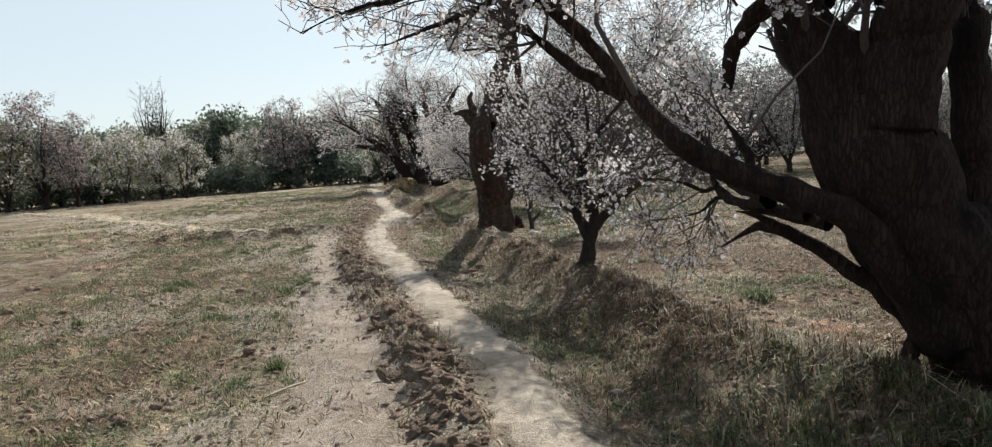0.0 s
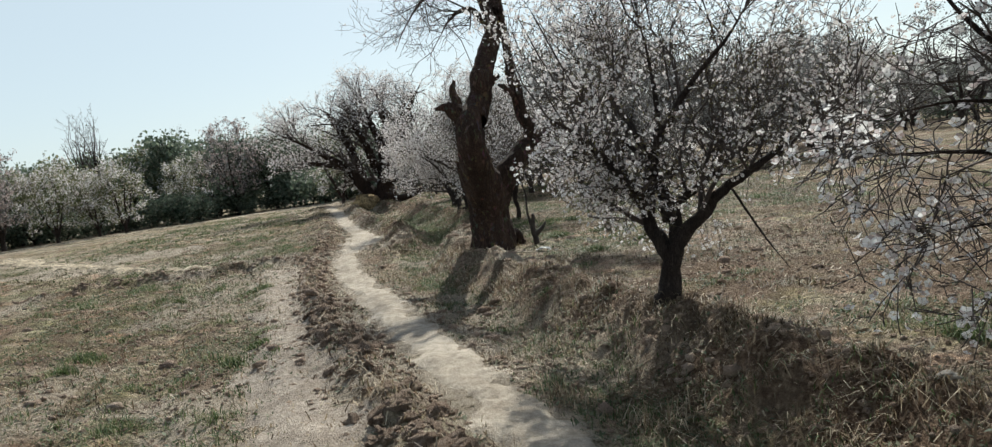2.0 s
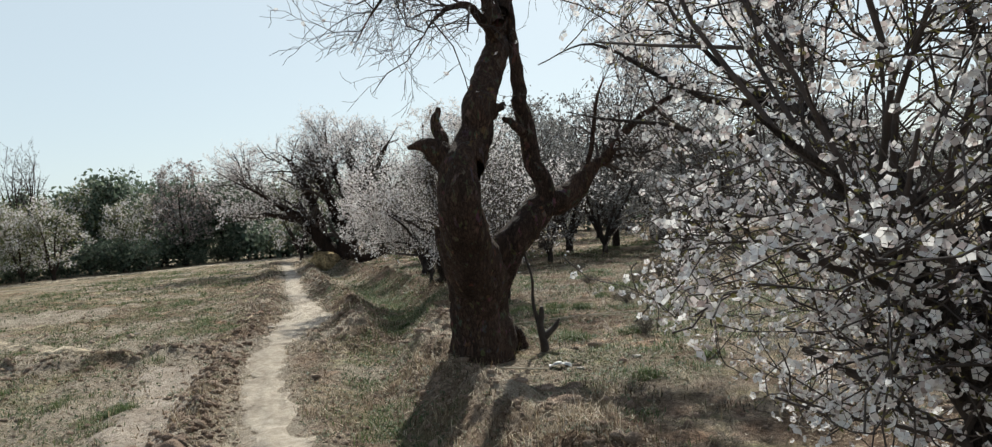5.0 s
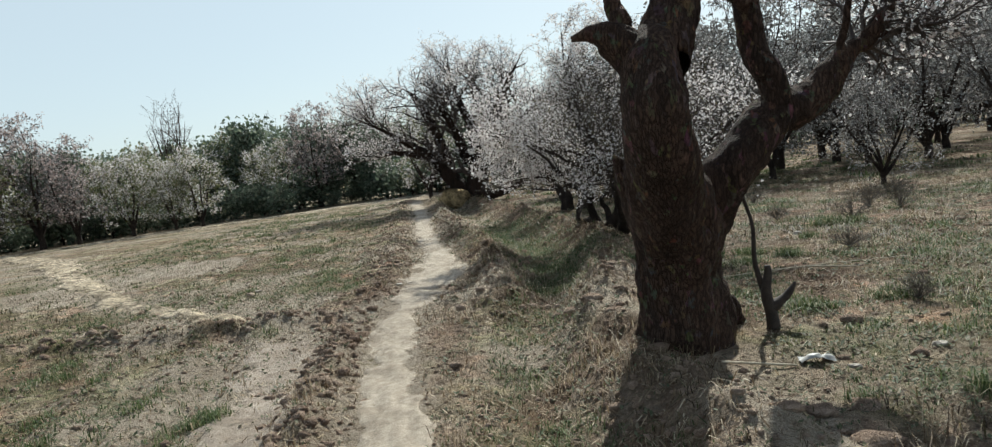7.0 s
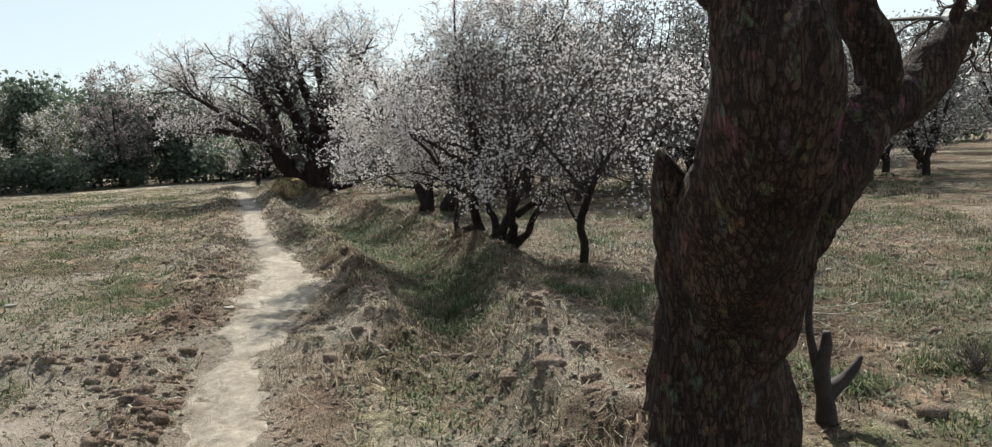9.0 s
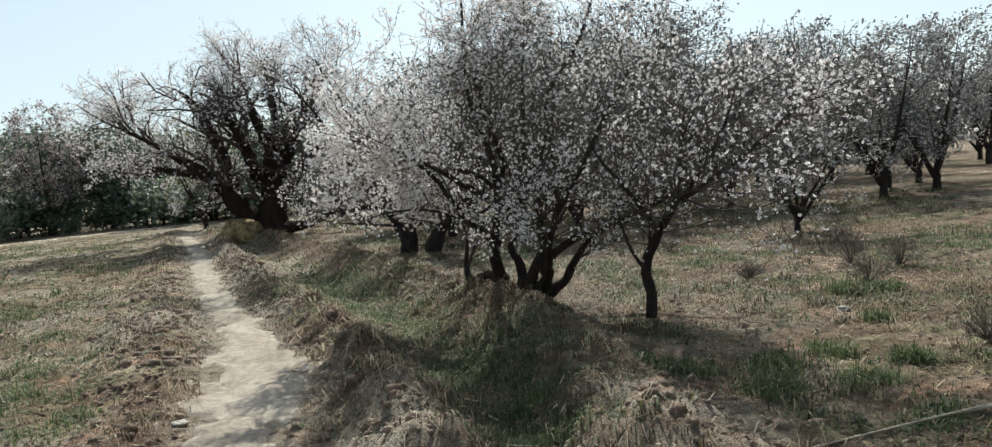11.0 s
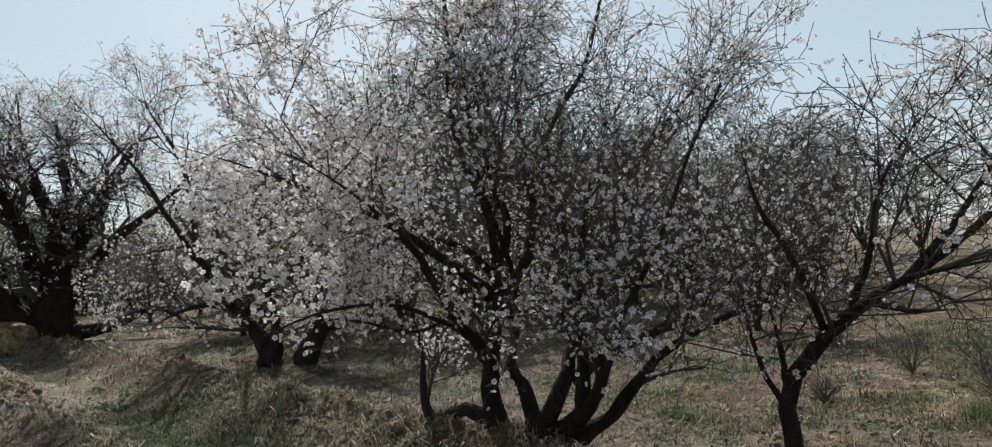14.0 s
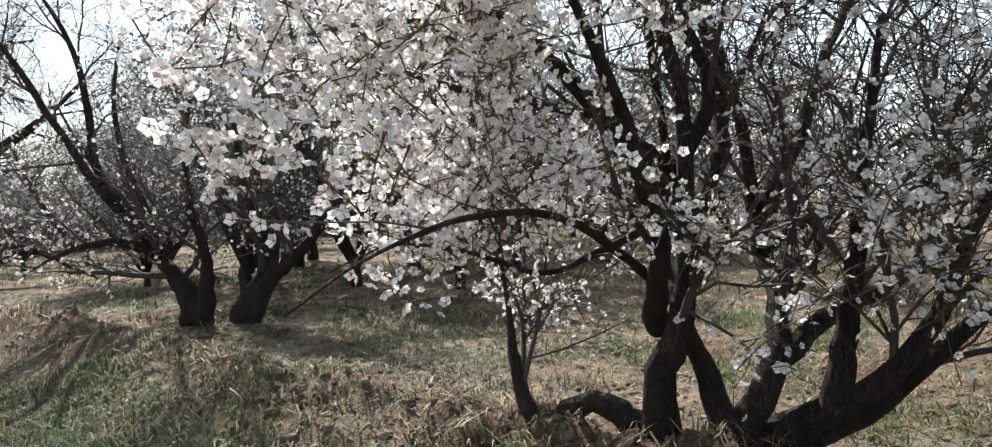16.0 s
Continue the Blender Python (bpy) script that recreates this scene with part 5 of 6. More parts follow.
for n in range(34):
    px = -110 + n * 23.5 + g.uniform(-6, 6)
    y = 43 + max(0, px) * 0.014 + g.uniform(-0.5, 2.5)
    stand(BUSH, (px - 784) / 1097 * y, y, g.uniform(0, 360), g.uniform(0.45, 1.3), "bushes along the field edge")
GROVE = "orchard trees behind the bank"
for n in range(26):
    stand(BUSH, -9 + n * 1.9 + g.uniform(-0.6, 0.6), 50 + g.uniform(-2, 5), g.uniform(0, 360), g.uniform(1.1, 1.9), "bushes behind the orchard")
for kind, x, y, s in [
    (GREY, 1.0, 27.9, 1.05), (GREY, -1.2, 38.5, 0.65), (GREY, 0.4, 40.5, 0.7), (GREY, -2.4, 41.5, 0.7), (GREY, 1.6, 37, 0.7), (ORCHARD, 5.9, 22.2, 0.62), (GREY, 9.0, 33.0, 1.35), (ORCHARD, 10.8, 34.2, 1.1), (GREY, 13.6, 28.4, 1.05), (ORCHARD, 15.3, 29.0, 1.0),
    (GREY, 13.4, 34, 1.1), (ORCHARD, 16.5, 34, 1.1), (GREY, 19, 35, 1.1), (ORCHARD, 24, 38, 1.1), (GREY, 28, 38, 1.1), (ORCHARD, 33, 40, 1.1), (GREY, 4.5, 34, 1.4), (ORCHARD, 1.0, 33, 1.1),
    (GREY, 6.5, 41, 1.2), (ORCHARD, 2.5, 42, 1.2), (GREY, -1.5, 44, 0.75), (ORCHARD, 11, 43, 1.2), (GREY, 17, 45, 1.2), (ORCHARD, 22, 46, 1.2), (WHITE, -6.6, 42.6, 1.0), (GREY, 39, 46, 1.3), (ORCHARD, 30, 50, 1.3), (GREY, 46, 50, 1.3), (GREY, 26, 31, 1.1), (WHITE, 0, 50, 1.1), (GREEN, 4, 53, 1.1), (WHITE, 8.5, 51, 1.1), (GREEN, 13, 54, 1.1), (WHITE, 19, 53, 1.2), (GREEN, 26, 54, 1.2), (WHITE, 34, 55, 1.2), (GREEN, -4, 52, 1.1), (ORCHARD, 8, 38, 1.1), (GREY, 20, 40, 1.2), (ORCHARD, 28, 43, 1.2), (GREY, 36, 44, 1.2), (GREY, 17.5, 37.5, 1.45), (GREY, 21, 41, 1.5), (GREY, 24.5, 34.5, 1.4), (GREY, 14.5, 41, 1.4), (GREY, 30, 36, 1.4), (GREY, 12, 38, 1.3), (GREY, 9, 47, 1.4), (GREY, 7.9, 27.3, 0.95), (GREY, 9.4, 27.2, 1.05), (GREY, 4.6, 29.2, 1.4), (GREY, 1.9, 29.8, 1.1), (GREY, 11.6, 30.2, 1.1), (GREY, 3.2, 25.6, 0.85), (GREY, 6.6, 30.5, 1.45), (GREY, 2.4, 27.2, 0.95), (GREY, 5.2, 26.8, 0.95), (GREY, 3.4, 32.2, 1.4), (GREY, 8.4, 30.6, 1.3), (GREY, 0.2, 31.0, 0.6), (GREY, 11.0, 25.8, 0.95), (GREY, 13.2, 26.4, 1.0)]:
    stand(kind, x, y, g.uniform(0, 360), s * (1.06 if x > 7 and y < 38 else 1.0), GROVE)


# ---- grass, straw and clods ----
def scatter(n, mask, x0, x1, y0, y1, g):
    """Up to n places in a stretch of the plan, thinned by a mask."""
    x, y = g.uniform(x0, x1, n), g.uniform(y0, y1, n)
    keep = g.uniform(0, 1, n) < mask(x, y)
    return x[keep], y[keep]


def off_path(x, y):
    d = np.abs(x - line_x(PATH_LINE, y)) - 0.2 * hump(y - 17.6, 1.3)
    return fade(d, 0.15, 0.3)


def blades(x, y, per, radius, height, width, lean, g):
    """Tufts of bent blades."""
    n = len(x) * per
    bx = np.repeat(x, per) + g.normal(0, radius, n)
    by = np.repeat(y, per) + g.normal(0, radius, n)
    ok = (off_path(bx, by) > 0.3) & (g.uniform(0, 1, n) > 0.6 * bare(bx, by) + 0.2 * crust(bx, by))
    bx, by = bx[ok], by[ok]
    n = len(bx)
    base = np.stack([bx, by, land(bx, by) - 0.006], 1)
    a = g.uniform(0, 2 * np.pi, n)
    d = np.stack([np.cos(a), np.sin(a), np.zeros(n)], 1)
    s = np.stack([-np.sin(a), np.cos(a), np.zeros(n)], 1)
    h = (height * g.uniform(0.45, 1.4, n))[:, None]
    l = (np.abs(g.normal(0, lean, n)))[:, None]
    w = (width * g.uniform(0.6, 1.3, n))[:, None]
    up = np.array([0, 0, 1.0])
    mid = base + (up * 0.6 + d * l * 0.35) * h
    tip = base + (up * np.clip(1 - l * 0.45, 0.12, 1) + d * l) * h
    pts = np.stack([base - s * w, base + s * w, mid + s * w * 0.75, mid - s * w * 0.75, tip], 1).reshape(-1, 3)
    k = np.arange(n)[:, None] * 5
    return pts, [k + np.array([[0, 1, 2, 3]]), k + np.array([[3, 2, 4]])]


g = np.random.default_rng(31)


def grass(name, label, spec, material):
    v, f = joined([blades(*scatter(n, mask, *box, g), per, rad, h, w, lean, g) for n, mask, box, per, rad, h, w, lean in spec])
    return tagged(solid(name, v, f, material), label, "grass", kind="stuff")


def ditchwise(x, y):
    return hump(x - line_x(DITCH_LINE, y), 0.42) * fade(grain2(x, y, 1.3, 93), -0.5, 0.3)


def tufted(x, y):
    return fade(x - line_x(BANK_LINE, y), 0.2, 0.8) * fade(grain2(x, y, 1.2, 67), -0.3, 0.5)


grass("green_grass", "short green grass in patches over field and ditch", [
    (5500, ditchwise, (-2, 3, 1.5, 13), 11, 0.05, 0.05, 0.0035, 1.3),
    (5500, ditchwise, (-4, 1, 13, 27), 10, 0.06, 0.055, 0.0042, 1.3),
    (13000, green, (-6, 4, 1.5, 12), 9, 0.04, 0.035, 0.0035, 1.3),
    (13000, green, (-7, 6, 12, 24), 9, 0.045, 0.038, 0.004, 1.3),
    (12000, green, (-16, 12, 16, 45), 6, 0.08, 0.06, 0.009, 1.0),
    (1100, ditchwise, (-2.2, 1.4, 14.8, 18.5), 26, 0.06, 0.065, 0.004, 1.2),
    (700, tufted, (0.5, 9, 13, 23), 60, 0.1, 0.05, 0.004, 1.4),
    (2600, rank, (-3, 1, 15.4, 25), 14, 0.06, 0.05, 0.004, 1.4),
    (1300, rank, (0.5, 3, 1.8, 5), 26, 0.05, 0.055, 0.004, 1.1),
    (650, green, (-6, 4, 2.5, 12), 80, 0.07, 0.065, 0.0034, 1.5),
    (800, green, (-7, 8, 12, 24), 80, 0.085, 0.075, 0.004, 1.4),
    (500, green, (-14, 14, 24, 42), 36, 0.14, 0.12, 0.01, 0.8)], GRASS)
grass("dry_grass", "dead straw-coloured grass on the banks and verges", [
    (10000, dry, (-5, 5, 1.5, 12), 10, 0.05, 0.05, 0.0022, 2.0),
    (10000, dry, (-6, 6, 12, 24), 10, 0.05, 0.05, 0.0025, 2.0),
    (10000, dry, (-16, 14, 18, 45), 6, 0.09, 0.08, 0.007, 1.4),
    (420, dry, (-4, 5, 2.5, 12), 60, 0.08, 0.13, 0.0022, 1.6),
    (420, dry, (-5, 7, 12, 24), 60, 0.09, 0.13, 0.0026, 1.6),
    (160, lambda x, y: 0.0 * x + (x > 1.2), (1, 9, 12, 26), 60, 0.07, 0.09, 0.003, 1.8)], STRAW)


def shaggy(x, y):
    """Where rank dead weeds stand: banks, clod ridges and odd tufts in the orchard."""
    ridge = hump(x - line_x(BANK_LINE, y), 0.42) + hump(x - line_x(INNER_LINE, y), 0.34) * fade(y, 14, 15) + 0.6 * hump(x - line_x(CLOD_LINE, y), 0.2) * fade(y, 15, 14) + 0.6 * hump(x - line_x(BERM_LINE, y), 0.4) * fade(y, 15.4, 16.5) + hump(y - 15.1, 0.25) * fade(x, -2.7, -3.2)
    return np.clip(ridge * (0.6 + 0.9 * grain2(x, y, 2.4, 65)), 0, 1)


def fieldwise(x, y):
    return fade(line_x(PATH_LINE, y) - x, 0.6, 1.4) * fade(grain2(x, y, 0.9, 69), -0.2, 0.5)


grass("bank_weeds", "rank brown and olive weeds on banks and ridges", [
    (7000, shaggy, (-6, 5, 2, 13), 16, 0.045, 0.06, 0.0028, 1.7),
    (8000, shaggy, (-8, 5, 13, 27), 16, 0.05, 0.065, 0.0032, 1.7),
    (3000, shaggy, (-10, 5, 26, 40), 12, 0.1, 0.11, 0.008, 1.4),
    (900, rank, (0.5, 3, 1.8, 5), 26, 0.06, 0.11, 0.0035, 1.3),
    (420, tufted, (0.5, 7, 4, 16), 70, 0.085, 0.07, 0.0035, 1.9),
    (650, tufted, (0.0, 10, 15, 28), 70, 0.1, 0.08, 0.0045, 1.9),
    (900, fieldwise, (-6, 1, 2, 14), 26, 0.05, 0.045, 0.0035, 1.6),
    (1200, fieldwise, (-11, -2, 14, 30), 22, 0.07, 0.06, 0.006, 1.5)], SHAGGY)


def tuft(x, y, radius, height, n, seed):
    """One thick green clump of grass."""
    h = np.random.default_rng(seed)
    v, f = blades(np.full(1, x), np.full(1, y), n, radius * 0.5, height * 0.75, 0.0035, 0.9, h)
    foot = np.array([x, y, float(land(x, y))])
    ob = solid("grass_tuft", v - foot, f, GRASS)
    ob.location = foot
    return tagged(ob, "thick clump of fresh green grass on dry soil", "grass", "green grass clumps", "stuff")


for n, (x, y, radius, height) in enumerate([(-1.67, 4.93, 0.06, 0.1), (-4.16, 8.64, 0.12, 0.12), (-4.23, 6.83, 0.07, 0.11), (-2.49, 8.74, 0.1, 0.09), (-4.25, 9.2, 0.14, 0.11), (-2.54, 8.2, 0.1, 0.1), (2.27, 6.04, 0.12, 0.14), (-3.34, 12.23, 0.12, 0.11), (-4.39, 11.98, 0.1, 0.1), (-4.08, 12.63, 0.12, 0.09), (1.1, 13.29, 0.14, 0.13), (1.76, 13.44, 0.14, 0.11), (1.76, 15.71, 0.14, 0.14), (2.32, 16.65, 0.12, 0.12), (2.07, 11.88, 0.09, 0.12), (1.28, 11.39, 0.1, 0.1), (2.96, 17.72, 0.2, 0.16), (3.3, 17.6, 0.16, 0.15), (0.6, 15.6, 0.2, 0.12), (0.9, 15.95, 0.22, 0.12), (1.2, 15.5, 0.18, 0.11), (0.35, 16.2, 0.2, 0.12), (1.45, 16.1, 0.18, 0.11), (-0.8, 16.2, 0.2, 0.12), (-0.95, 15.6, 0.18, 0.12)]):
    tuft(x, y, radius, height, int(260 + 1500 * radius), 300 + n)


def rosettes(n, box, mask, size, g):
    """Flat little weeds of a few broad leaves each."""
    x, y = scatter(n, mask, *box, g)
    keep = off_path(x, y) > 0.6
    x, y = np.repeat(x[keep], 6), np.repeat(y[keep], 6)
    m = len(x)
    a = g.uniform(0, 2 * np.pi, m)
    l = size * g.uniform(0.4, 1.3, m)
    bx, by = x + g.normal(0, 0.02, m), y + g.normal(0, 0.02, m)
    base = np.stack([bx, by, land(bx, by) + 0.004], 1)
    d = np.stack([np.cos(a) * l, np.sin(a) * l, l * g.uniform(0.1, 0.8, m)], 1)
    s = np.stack([-np.sin(a) * l, np.cos(a) * l, np.zeros(m)], 1) * 0.28
    return np.stack([base, base + d * 0.55 + s, base + d, base + d * 0.55 - s], 1).reshape(-1, 3), np.arange(4 * m).reshape(-1, 4)


def weedy(x, y):
    return np.clip(0.25 + green(x, y) * 0.75 + 0.5 * grain2(x, y, 1.9, 61), 0, 1)


v, f = joined([rosettes(15000, (-6, 4.5, 1.8, 12), weedy, 0.03, g), rosettes(16000, (-8, 7, 12, 24), weedy, 0.034, g), rosettes(5000, (-14, 12, 24, 40), weedy, 0.07, g)])
tagged(solid("low_weeds", v, f, WEED_LEAF), "small flat broad-leaved weeds on the soil", "weed", kind="stuff")


def straws(n, box, size, g):
    """Short dead stalks that lie about on the soil."""
    x, y = g.uniform(box[0], box[1], n), g.uniform(box[2], box[3], n)
    keep = (off_path(x, y) > 0.5) & (g.uniform(0, 1, n) < 0.35 + 0.65 * fade(grain2(x, y, 1.3, 91), -0.3, 0.5))
    x, y = x[keep], y[keep]
    n = len(x)
    a = g.uniform(0, 2 * np.pi, n)
    l = size * g.uniform(0.3, 1.2, n)
    dx, dy = np.cos(a) * l, np.sin(a) * l
    w = 0.0026 * g.uniform(0.6, 1.6, n) * (1 + np.abs(y - 8) * 0.03)
    p, q = np.stack([x, y, land(x, y) + 0.004], 1), np.stack([x + dx, y + dy, land(x + dx, y + dy) + 0.008 + g.exponential(0.012, n)], 1)
    s = np.stack([-np.sin(a) * w, np.cos(a) * w, np.zeros(n)], 1)
    return np.stack([p - s, p + s, q + s, q - s], 1).reshape(-1, 3), np.arange(4 * n).reshape(-1, 4)


v, f = joined([straws(60000, (-6, 5, 1.5, 13), 0.055, g), straws(60000, (-8, 8, 13, 28), 0.06, g), straws(12000, (-18, 16, 24, 45), 0.3, g)])
tagged(solid("straw_litter", v, f, STRAW), "scattered dead stalks lying on dry soil", "straw", kind="stuff")

ico = bmesh.new()
bmesh.ops.create_icosphere(ico, subdivisions=3, radius=1.0)
ICO_V = np.array([v.co for v in ico.verts])
ICO_F = np.array([[v.index for v in f.verts] for f in ico.faces])
ico.free()


def lump_points(g, jag=0.62):
    off = g.uniform(0, 50, 3)
    r = 1 + jag * grain3(ICO_V + off, 1.3) + jag * 0.7 * grain3(ICO_V + off, 3.1) + jag * 0.4 * grain3(ICO_V + off, 6.3)
    block = np.sign(ICO_V) * np.abs(ICO_V) ** 0.85
    return block * r[:, None] * 0.9


LUMPS = [lump_points(g) for _ in range(10)]


def ridge_places(n, line, width, y0, y1, g):
    y = g.uniform(y0, y1, n)
    return line_x(line, y) + g.normal(0, width, n), y


spots = [ridge_places(1350, CLOD_LINE, 0.155, 1.5, 14.8, g), ridge_places(1100, INNER_LINE, 0.24, 14.4, 26, g), ridge_places(1300, BANK_LINE, 0.32, 2, 26, g), ridge_places(500, BERM_LINE, 0.25, 15.8, 26, g), (g.uniform(-9, -2.9, 420), 15.1 + g.normal(0, 0.16, 420)), (g.uniform(-8, 0, 1500), g.uniform(2, 24, 1500)), (g.uniform(0, 6, 500), g.uniform(4, 24, 500))]
x, y = np.concatenate([s[0] for s in spots]), np.concatenate([s[1] for s in spots])
keep = off_path(x, y) > 0.8
x, y = x[keep], y[keep]
size = (0.01 + 0.068 * g.beta(0.9, 3.6, len(x))) * (1 - 0.3 * hump(x - line_x(BANK_LINE, y), 0.35) - 0.25 * hump(x - line_x(INNER_LINE, y), 0.3))
order = np.argsort(-size * (np.exp(-((x - line_x(CLOD_LINE, y)) / 0.3) ** 2) * (y < 10) + 0.3))
singles, rest = order[:290], order[290:]
meshes = []
for i, L in enumerate(LUMPS):
    ob = solid("clod", L, ICO_F, CLOD, ground, smooth=True)
    meshes.append(ob)
for n, k in enumerate(singles):
    ob = meshes[n] if n < len(meshes) else new("clod", meshes[n % len(meshes)].data)
    ob.parent = ground
    s = size[k] * 1.05 * (1 + 0.2 * hump(x[k] - line_x(CLOD_LINE, y[k]), 0.25) * (y[k] < 15))
    ob.location = (x[k], y[k], float(land(x[k], y[k])) + s * 0.12)
    ob.rotation_euler = (g.normal(0, 0.35), g.normal(0, 0.35), g.uniform(0, 6))
    ob.scale = (s * 1.4, s * 0.95, s * 0.62)
ico = bmesh.new()
bmesh.ops.create_icosphere(ico, subdivisions=1, radius=1.0)
SMALL_V = np.array([v.co for v in ico.verts])
SMALL_F = np.array([[v.index for v in f.verts] for f in ico.faces])
ico.free()
z = land(x[rest], y[rest])
V = SMALL_V[None] * (1 + g.uniform(-0.4, 0.4, (len(rest), len(SMALL_V), 1))) * size[rest][:, None, None] * np.array([1.25, 1.0, 0.8]) + np.stack([x[rest], y[rest], z + size[rest] * 0.1], 1)[:, None]
F = (np.arange(len(rest)) * len(SMALL_V))[:, None, None] + SMALL_F[None]
tagged(solid("soil_crumbs", V, F.reshape(-1, 3), CLOD), "loose brown clods of dry soil on ridges and field", "soil", kind="stuff")
x, y = np.concatenate([g.uniform(-5, 4, 18000), g.uniform(-7, 7, 18000)]), np.concatenate([g.uniform(2, 11, 18000), g.uniform(11, 24, 18000)])
keep = (off_path(x, y) > 0.6) & (grain2(x, y, 0.9, 55) + g.normal(0, 0.3, len(x)) > -0.15)
x, y = x[keep], y[keep]
s = 0.005 + 0.024 * g.beta(1.0, 3.8, len(x))
V = SMALL_V[None] * (1 + g.uniform(-0.3, 0.3, (len(x), len(SMALL_V), 1))) * s[:, None, None] * np.array([1.2, 1.0, 0.8]) + np.stack([x, y, land(x, y) + s * 0.3], 1)[:, None]
F = (np.arange(len(x)) * len(SMALL_V))[:, None, None] + SMALL_F[None]
tagged(solid("soil_grit", V, F.reshape(-1, 3), CLOD), "fine crumbs of dry soil strewn on the field", "soil", kind="stuff")


# ---- loose things ----
def rod(name, label, category, rows, material, sides=8, rough=0.12, rings=14):
    rows = np.array(rows, float)
    c = smooth_line(rows, rings)
    at = rows[0, :3].copy()
    v, f = tubes(c[None, :, :3] - at, c[None, :, 3], sides, rough)
    ob = solid(name, v, f, material, smooth=True)
    ob.location = at
    return tagged(ob, label, category)


def on(x, y, up=0.0):
    return x, y, float(land(x, y)) + up


def stick(label, x0, y0, x1, y1, r, material=CANE, bend=0.02, lift=0.0):
    xm, ym = (x0 + x1) / 2 + bend, (y0 + y1) / 2
    return rod("stick", label, "stick", [(*on(x0, y0, r), r), (*on(xm, ym, r + 0.01), r * 0.95), (*on(x1, y1, r + lift), r * 0.7)], material)


stump = plant("dead_stump", "dry forked stump of a dead sapling beside the old tree", "stump", on(0.66, 12.95))
for kind, rows in [
    ("stem", [(0, 0, -0.1, 0.056), (0.01, 0, 0.1, 0.042), (-0.02, 0, 0.25, 0.034), (0.01, 0, 0.4, 0.025), (0.01, 0, 0.47, 0.016)]),
    ("branch", [(0.02, 0, 0.15, 0.04), (0.1, -0.01, 0.21, 0.035), (0.16, -0.02, 0.28, 0.024), (0.19, -0.02, 0.33, 0.012)]),
    ("branch", [(-0.02, 0.02, 0.25, 0.024), (-0.07, 0.03, 0.5, 0.016), (-0.06, 0.03, 0.78, 0.013), (-0.12, 0.05, 1.05, 0.01), (-0.14, 0.06, 1.3, 0.006)])]:
    c = smooth_line(rows, 14)
    v, f = tubes(c[None, :, :3], c[None, :, 3], 12, 0.5)
    solid(kind, v, f, DEADWOOD, stump, smooth=True)

mound = lump_points(np.random.default_rng(5), 0.18) * np.array([0.7, 0.6, 0.62])
ob = solid("earth_mound", mound, ICO_F, MOUND, smooth=True)
ob.location = on(-4.35, 34.3, 0.15)
tagged(ob, "rounded mound of golden earth beside the path end", "mound")


def weed(x, y, height, width, seed):
    """A dry bushy weed of thin branching stems."""
    g = np.random.default_rng(seed)
    root = plant("dry_weed", "grey-brown dry bushy weed on the orchard floor", "weed", on(x, y), "dry weeds in the orchard")
    a = g.uniform(0, 2 * np.pi, 26)
    r = width * np.sqrt(g.uniform(0, 1, 26))
    P = np.zeros((26, 5, 3))
    for j in range(5):
        k = j / 4
        P[:, j] = np.stack([np.cos(a) * r * k, np.sin(a) * r * k, height * (k ** 0.7 - 0.02) * np.sqrt(np.maximum(0.1, 1 - (r / width) ** 2 * 0.85))], 1) + g.normal(0, 0.012, (26, 3)) * k
    R = np.tile(np.linspace(0.005, 0.002, 5), (26, 1))
    v, f = tubes(P, R, 4, cap=False)
    tagged(solid("stem_tuft", v, f, WEED, root), kind="stuff")
    Q, S = sprout(P, R, 6, 0.25, height * 0.4, 40, 0.2, g)
    W, T = sprout(Q, S, 2, 0.2, height * 0.2, 40, 0.1, g)
    v, f = joined([tubes(Q, np.maximum(S, 0.0016), 3, cap=False), tubes(W, np.maximum(T, 0.0012), 3, cap=False)])
    tagged(solid("branchwork", v, f, WEED, root), kind="stuff")


for n, (x, y, h, w) in enumerate([(4.12, 18.98, 0.34, 0.3), (3.4, 17.9, 0.3, 0.28), (2.67, 18.87, 0.2, 0.22), (4.35, 18.5, 0.32, 0.28), (2.45, 15.8, 0.2, 0.22), (5.3, 20.6, 0.26, 0.26), (3.1, 21.5, 0.22, 0.24), (1.9, 13.3, 0.18, 0.2)]):
    weed(x, y, h, w, 70 + n)

stick("pale split cane lying on the field", -1.56, 4.3, -1.37, 4.62, 0.007)
stick("short straw-coloured stalk on the wheel track", -1.14, 4.2, -1.04, 4.24, 0.005)
stick("long dry cane on the orchard floor", 0.97, 14.94, 2.04, 14.63, 0.009)
stick("thin pale stick beside the old trunk", 0.1, 12.2, 0.53, 12.08, 0.009)
stick("small stick on the bare soil", -2.98, 12.4, -2.9, 12.5, 0.008)
stick("long pale cane lying across the grass", 0.2, 14.84, 2.6, 14.85, 0.0055, bend=0.0, lift=0.02)


def stone(label, x, y, size, seed, material=CHALK, flat=0.55, name="stone"):
    ob = solid(name, lump_points(np.random.default_rng(seed), 0.42) * np.array([1.2, 1.0, flat]) * size, ICO_F, material, smooth=True)
    ob.location = on(x, y, size * flat * (0.3 if material is CHALK else 0.05))
    return tagged(ob, label, "stone")


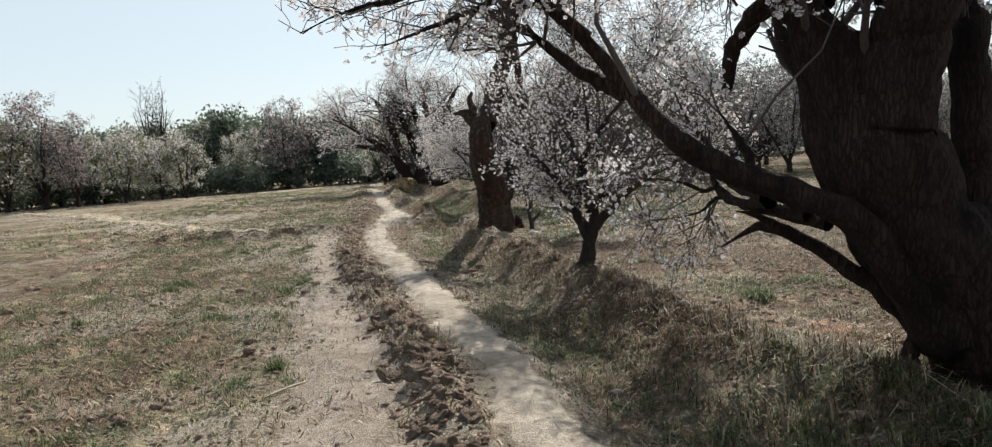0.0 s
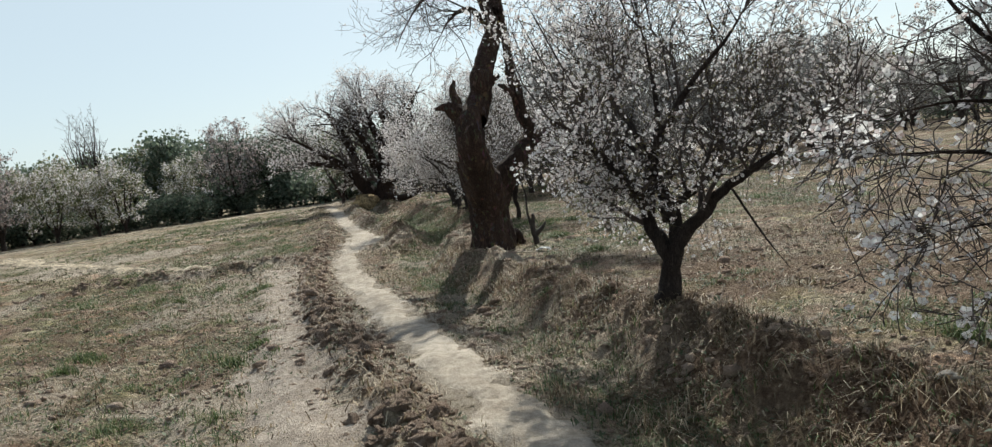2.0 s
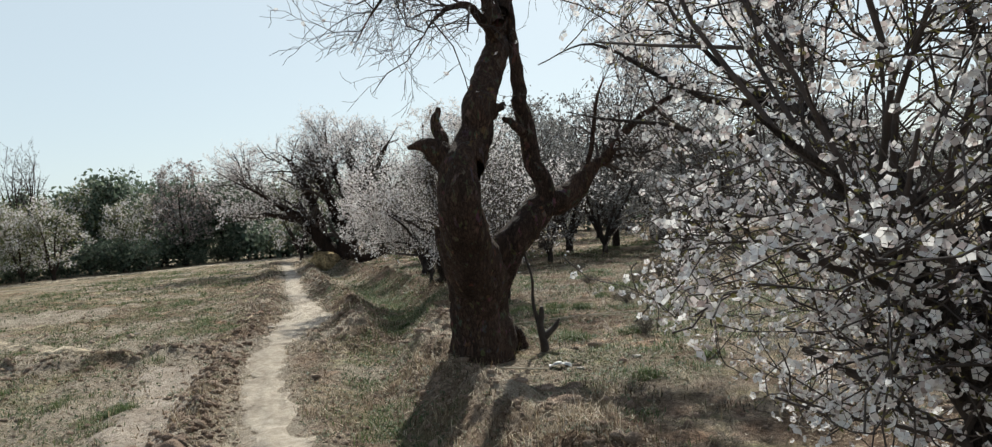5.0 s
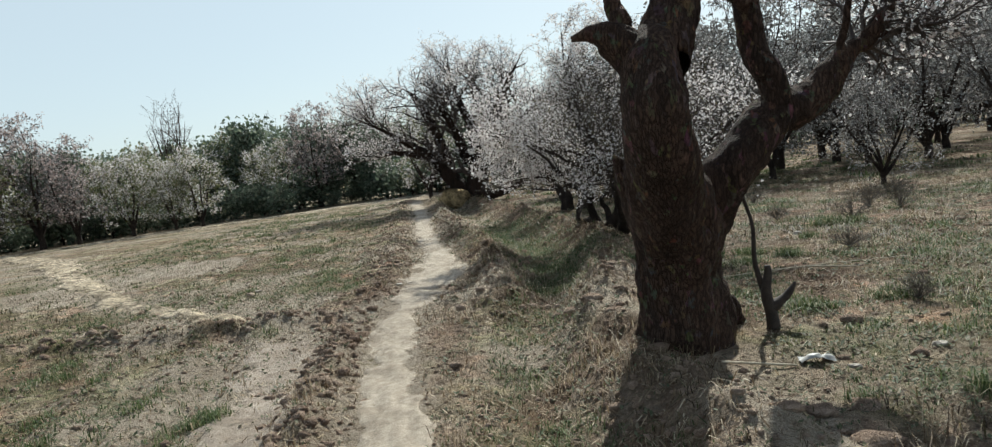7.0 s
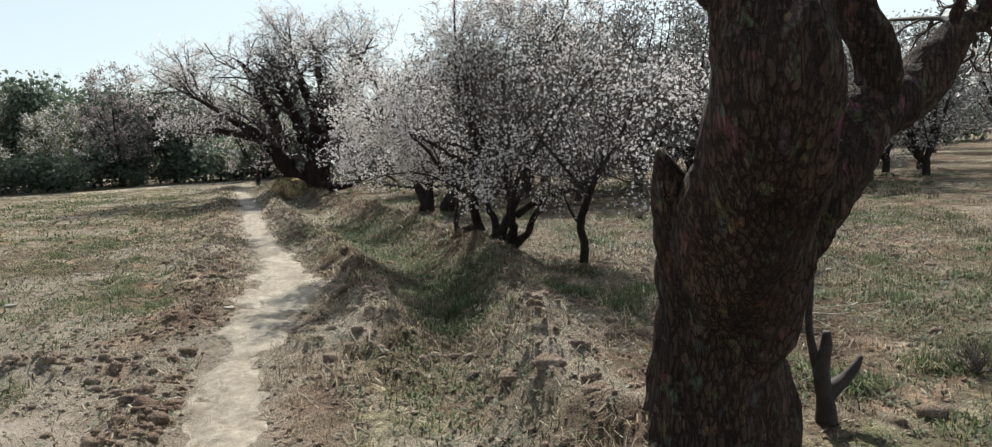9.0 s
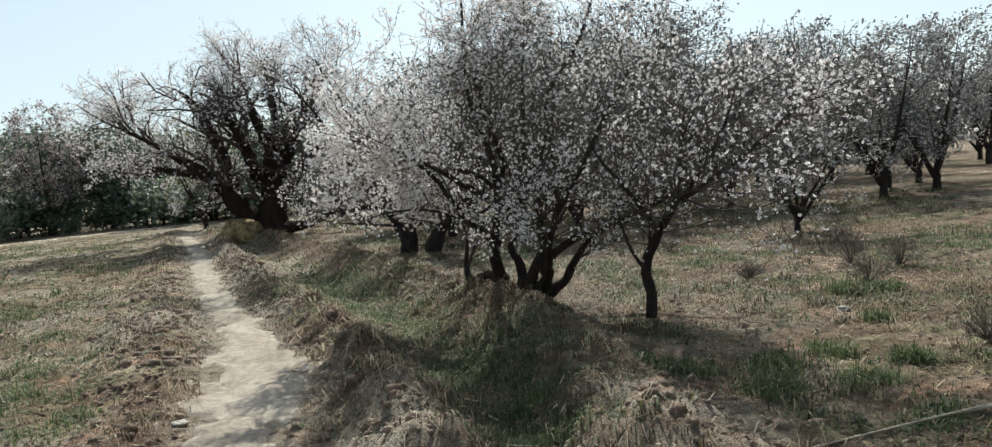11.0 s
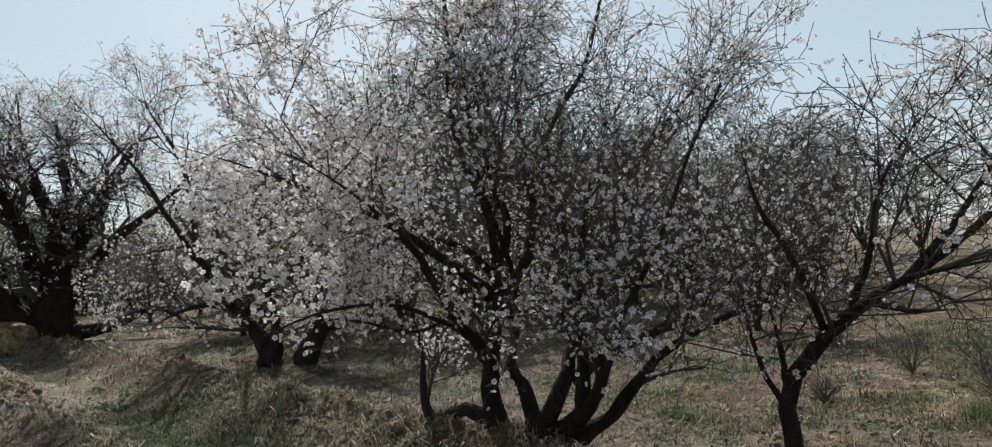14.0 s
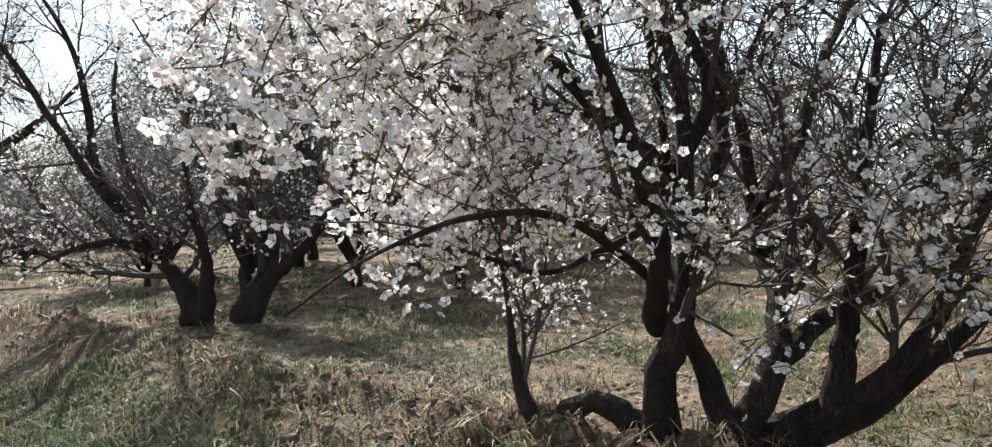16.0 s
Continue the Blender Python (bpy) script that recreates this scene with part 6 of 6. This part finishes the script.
stone("pale flat stone in the ditch grass", 0.69, 4.26, 0.035, 1)
stone("pale stone under the bank", 1.32, 4.95, 0.035, 2)
stone("small white stone on the soil", 0.82, 11.95, 0.03, 3)
stone("white stone by the old trunk", 1.41, 12.14, 0.034, 4)
stone("pale chip of stone on the field", -5.4, 17.96, 0.06, 5, flat=0.25)
stone("pale chip of stone beside the path", -2.92, 16.66, 0.05, 6, flat=0.25)
stone("light stone on the orchard floor", 2.3, 17.0, 0.05, 7)
stone("light stone among the weeds", 3.0, 16.2, 0.045, 8)
for n, (x, y, size) in enumerate([(-1.5, 16.1, 0.16), (-1.32, 15.75, 0.12), (-0.12, 15.7, 0.13), (-0.3, 15.3, 0.12), (-1.6, 17.0, 0.12), (-0.05, 16.4, 0.1), (1.45, 6.5, 0.12), (1.55, 8.05, 0.11), (0.38, 9.18, 0.1), (-0.6, 13.6, 0.13), (-0.75, 13.9, 0.12), (-0.45, 13.2, 0.11), (0.28, 10.6, 0.14), (0.46, 10.95, 0.17), (0.2, 10.25, 0.12), (0.62, 11.35, 0.14), (0.36, 11.3, 0.12), (0.1, 11.0, 0.11)]):
    stone("large rounded lump of crusted bank earth", x, y, size * 0.6, 20 + n, CLOD, 0.42, "earth_lump")

# crumpled scrap of white plastic beside the old trunk
g = np.random.default_rng(9)
u, w = np.meshgrid(np.linspace(-0.1, 0.1, 22), np.linspace(-0.045, 0.045, 14))
hgt = 0.035 * np.abs(grain2(u, w, 14, 2)) + 0.025 * np.abs(grain2(u, w, 30, 4)) + 0.035 * hump(np.hypot(u, w * 1.8), 0.1)
k = np.arange(21)[None] + (np.arange(13) * 22)[:, None]
q = np.stack([k, k + 1, k + 23, k + 22], -1).reshape(-1, 4)
top = np.stack([u + 0.015 * grain2(u, w, 18, 6), w + 0.02 * grain2(u, w, 18, 8), hgt + 0.006], -1).reshape(-1, 3)
ob = solid("plastic_scrap", np.concatenate([top, top - [0, 0, 0.003]]), np.concatenate([q, q[:, ::-1] + len(top)]), PLASTIC)
ob.location = on(0.66, 12.12, 0.0)
tagged(ob, "crumpled scrap of white plastic on the soil", "litter")
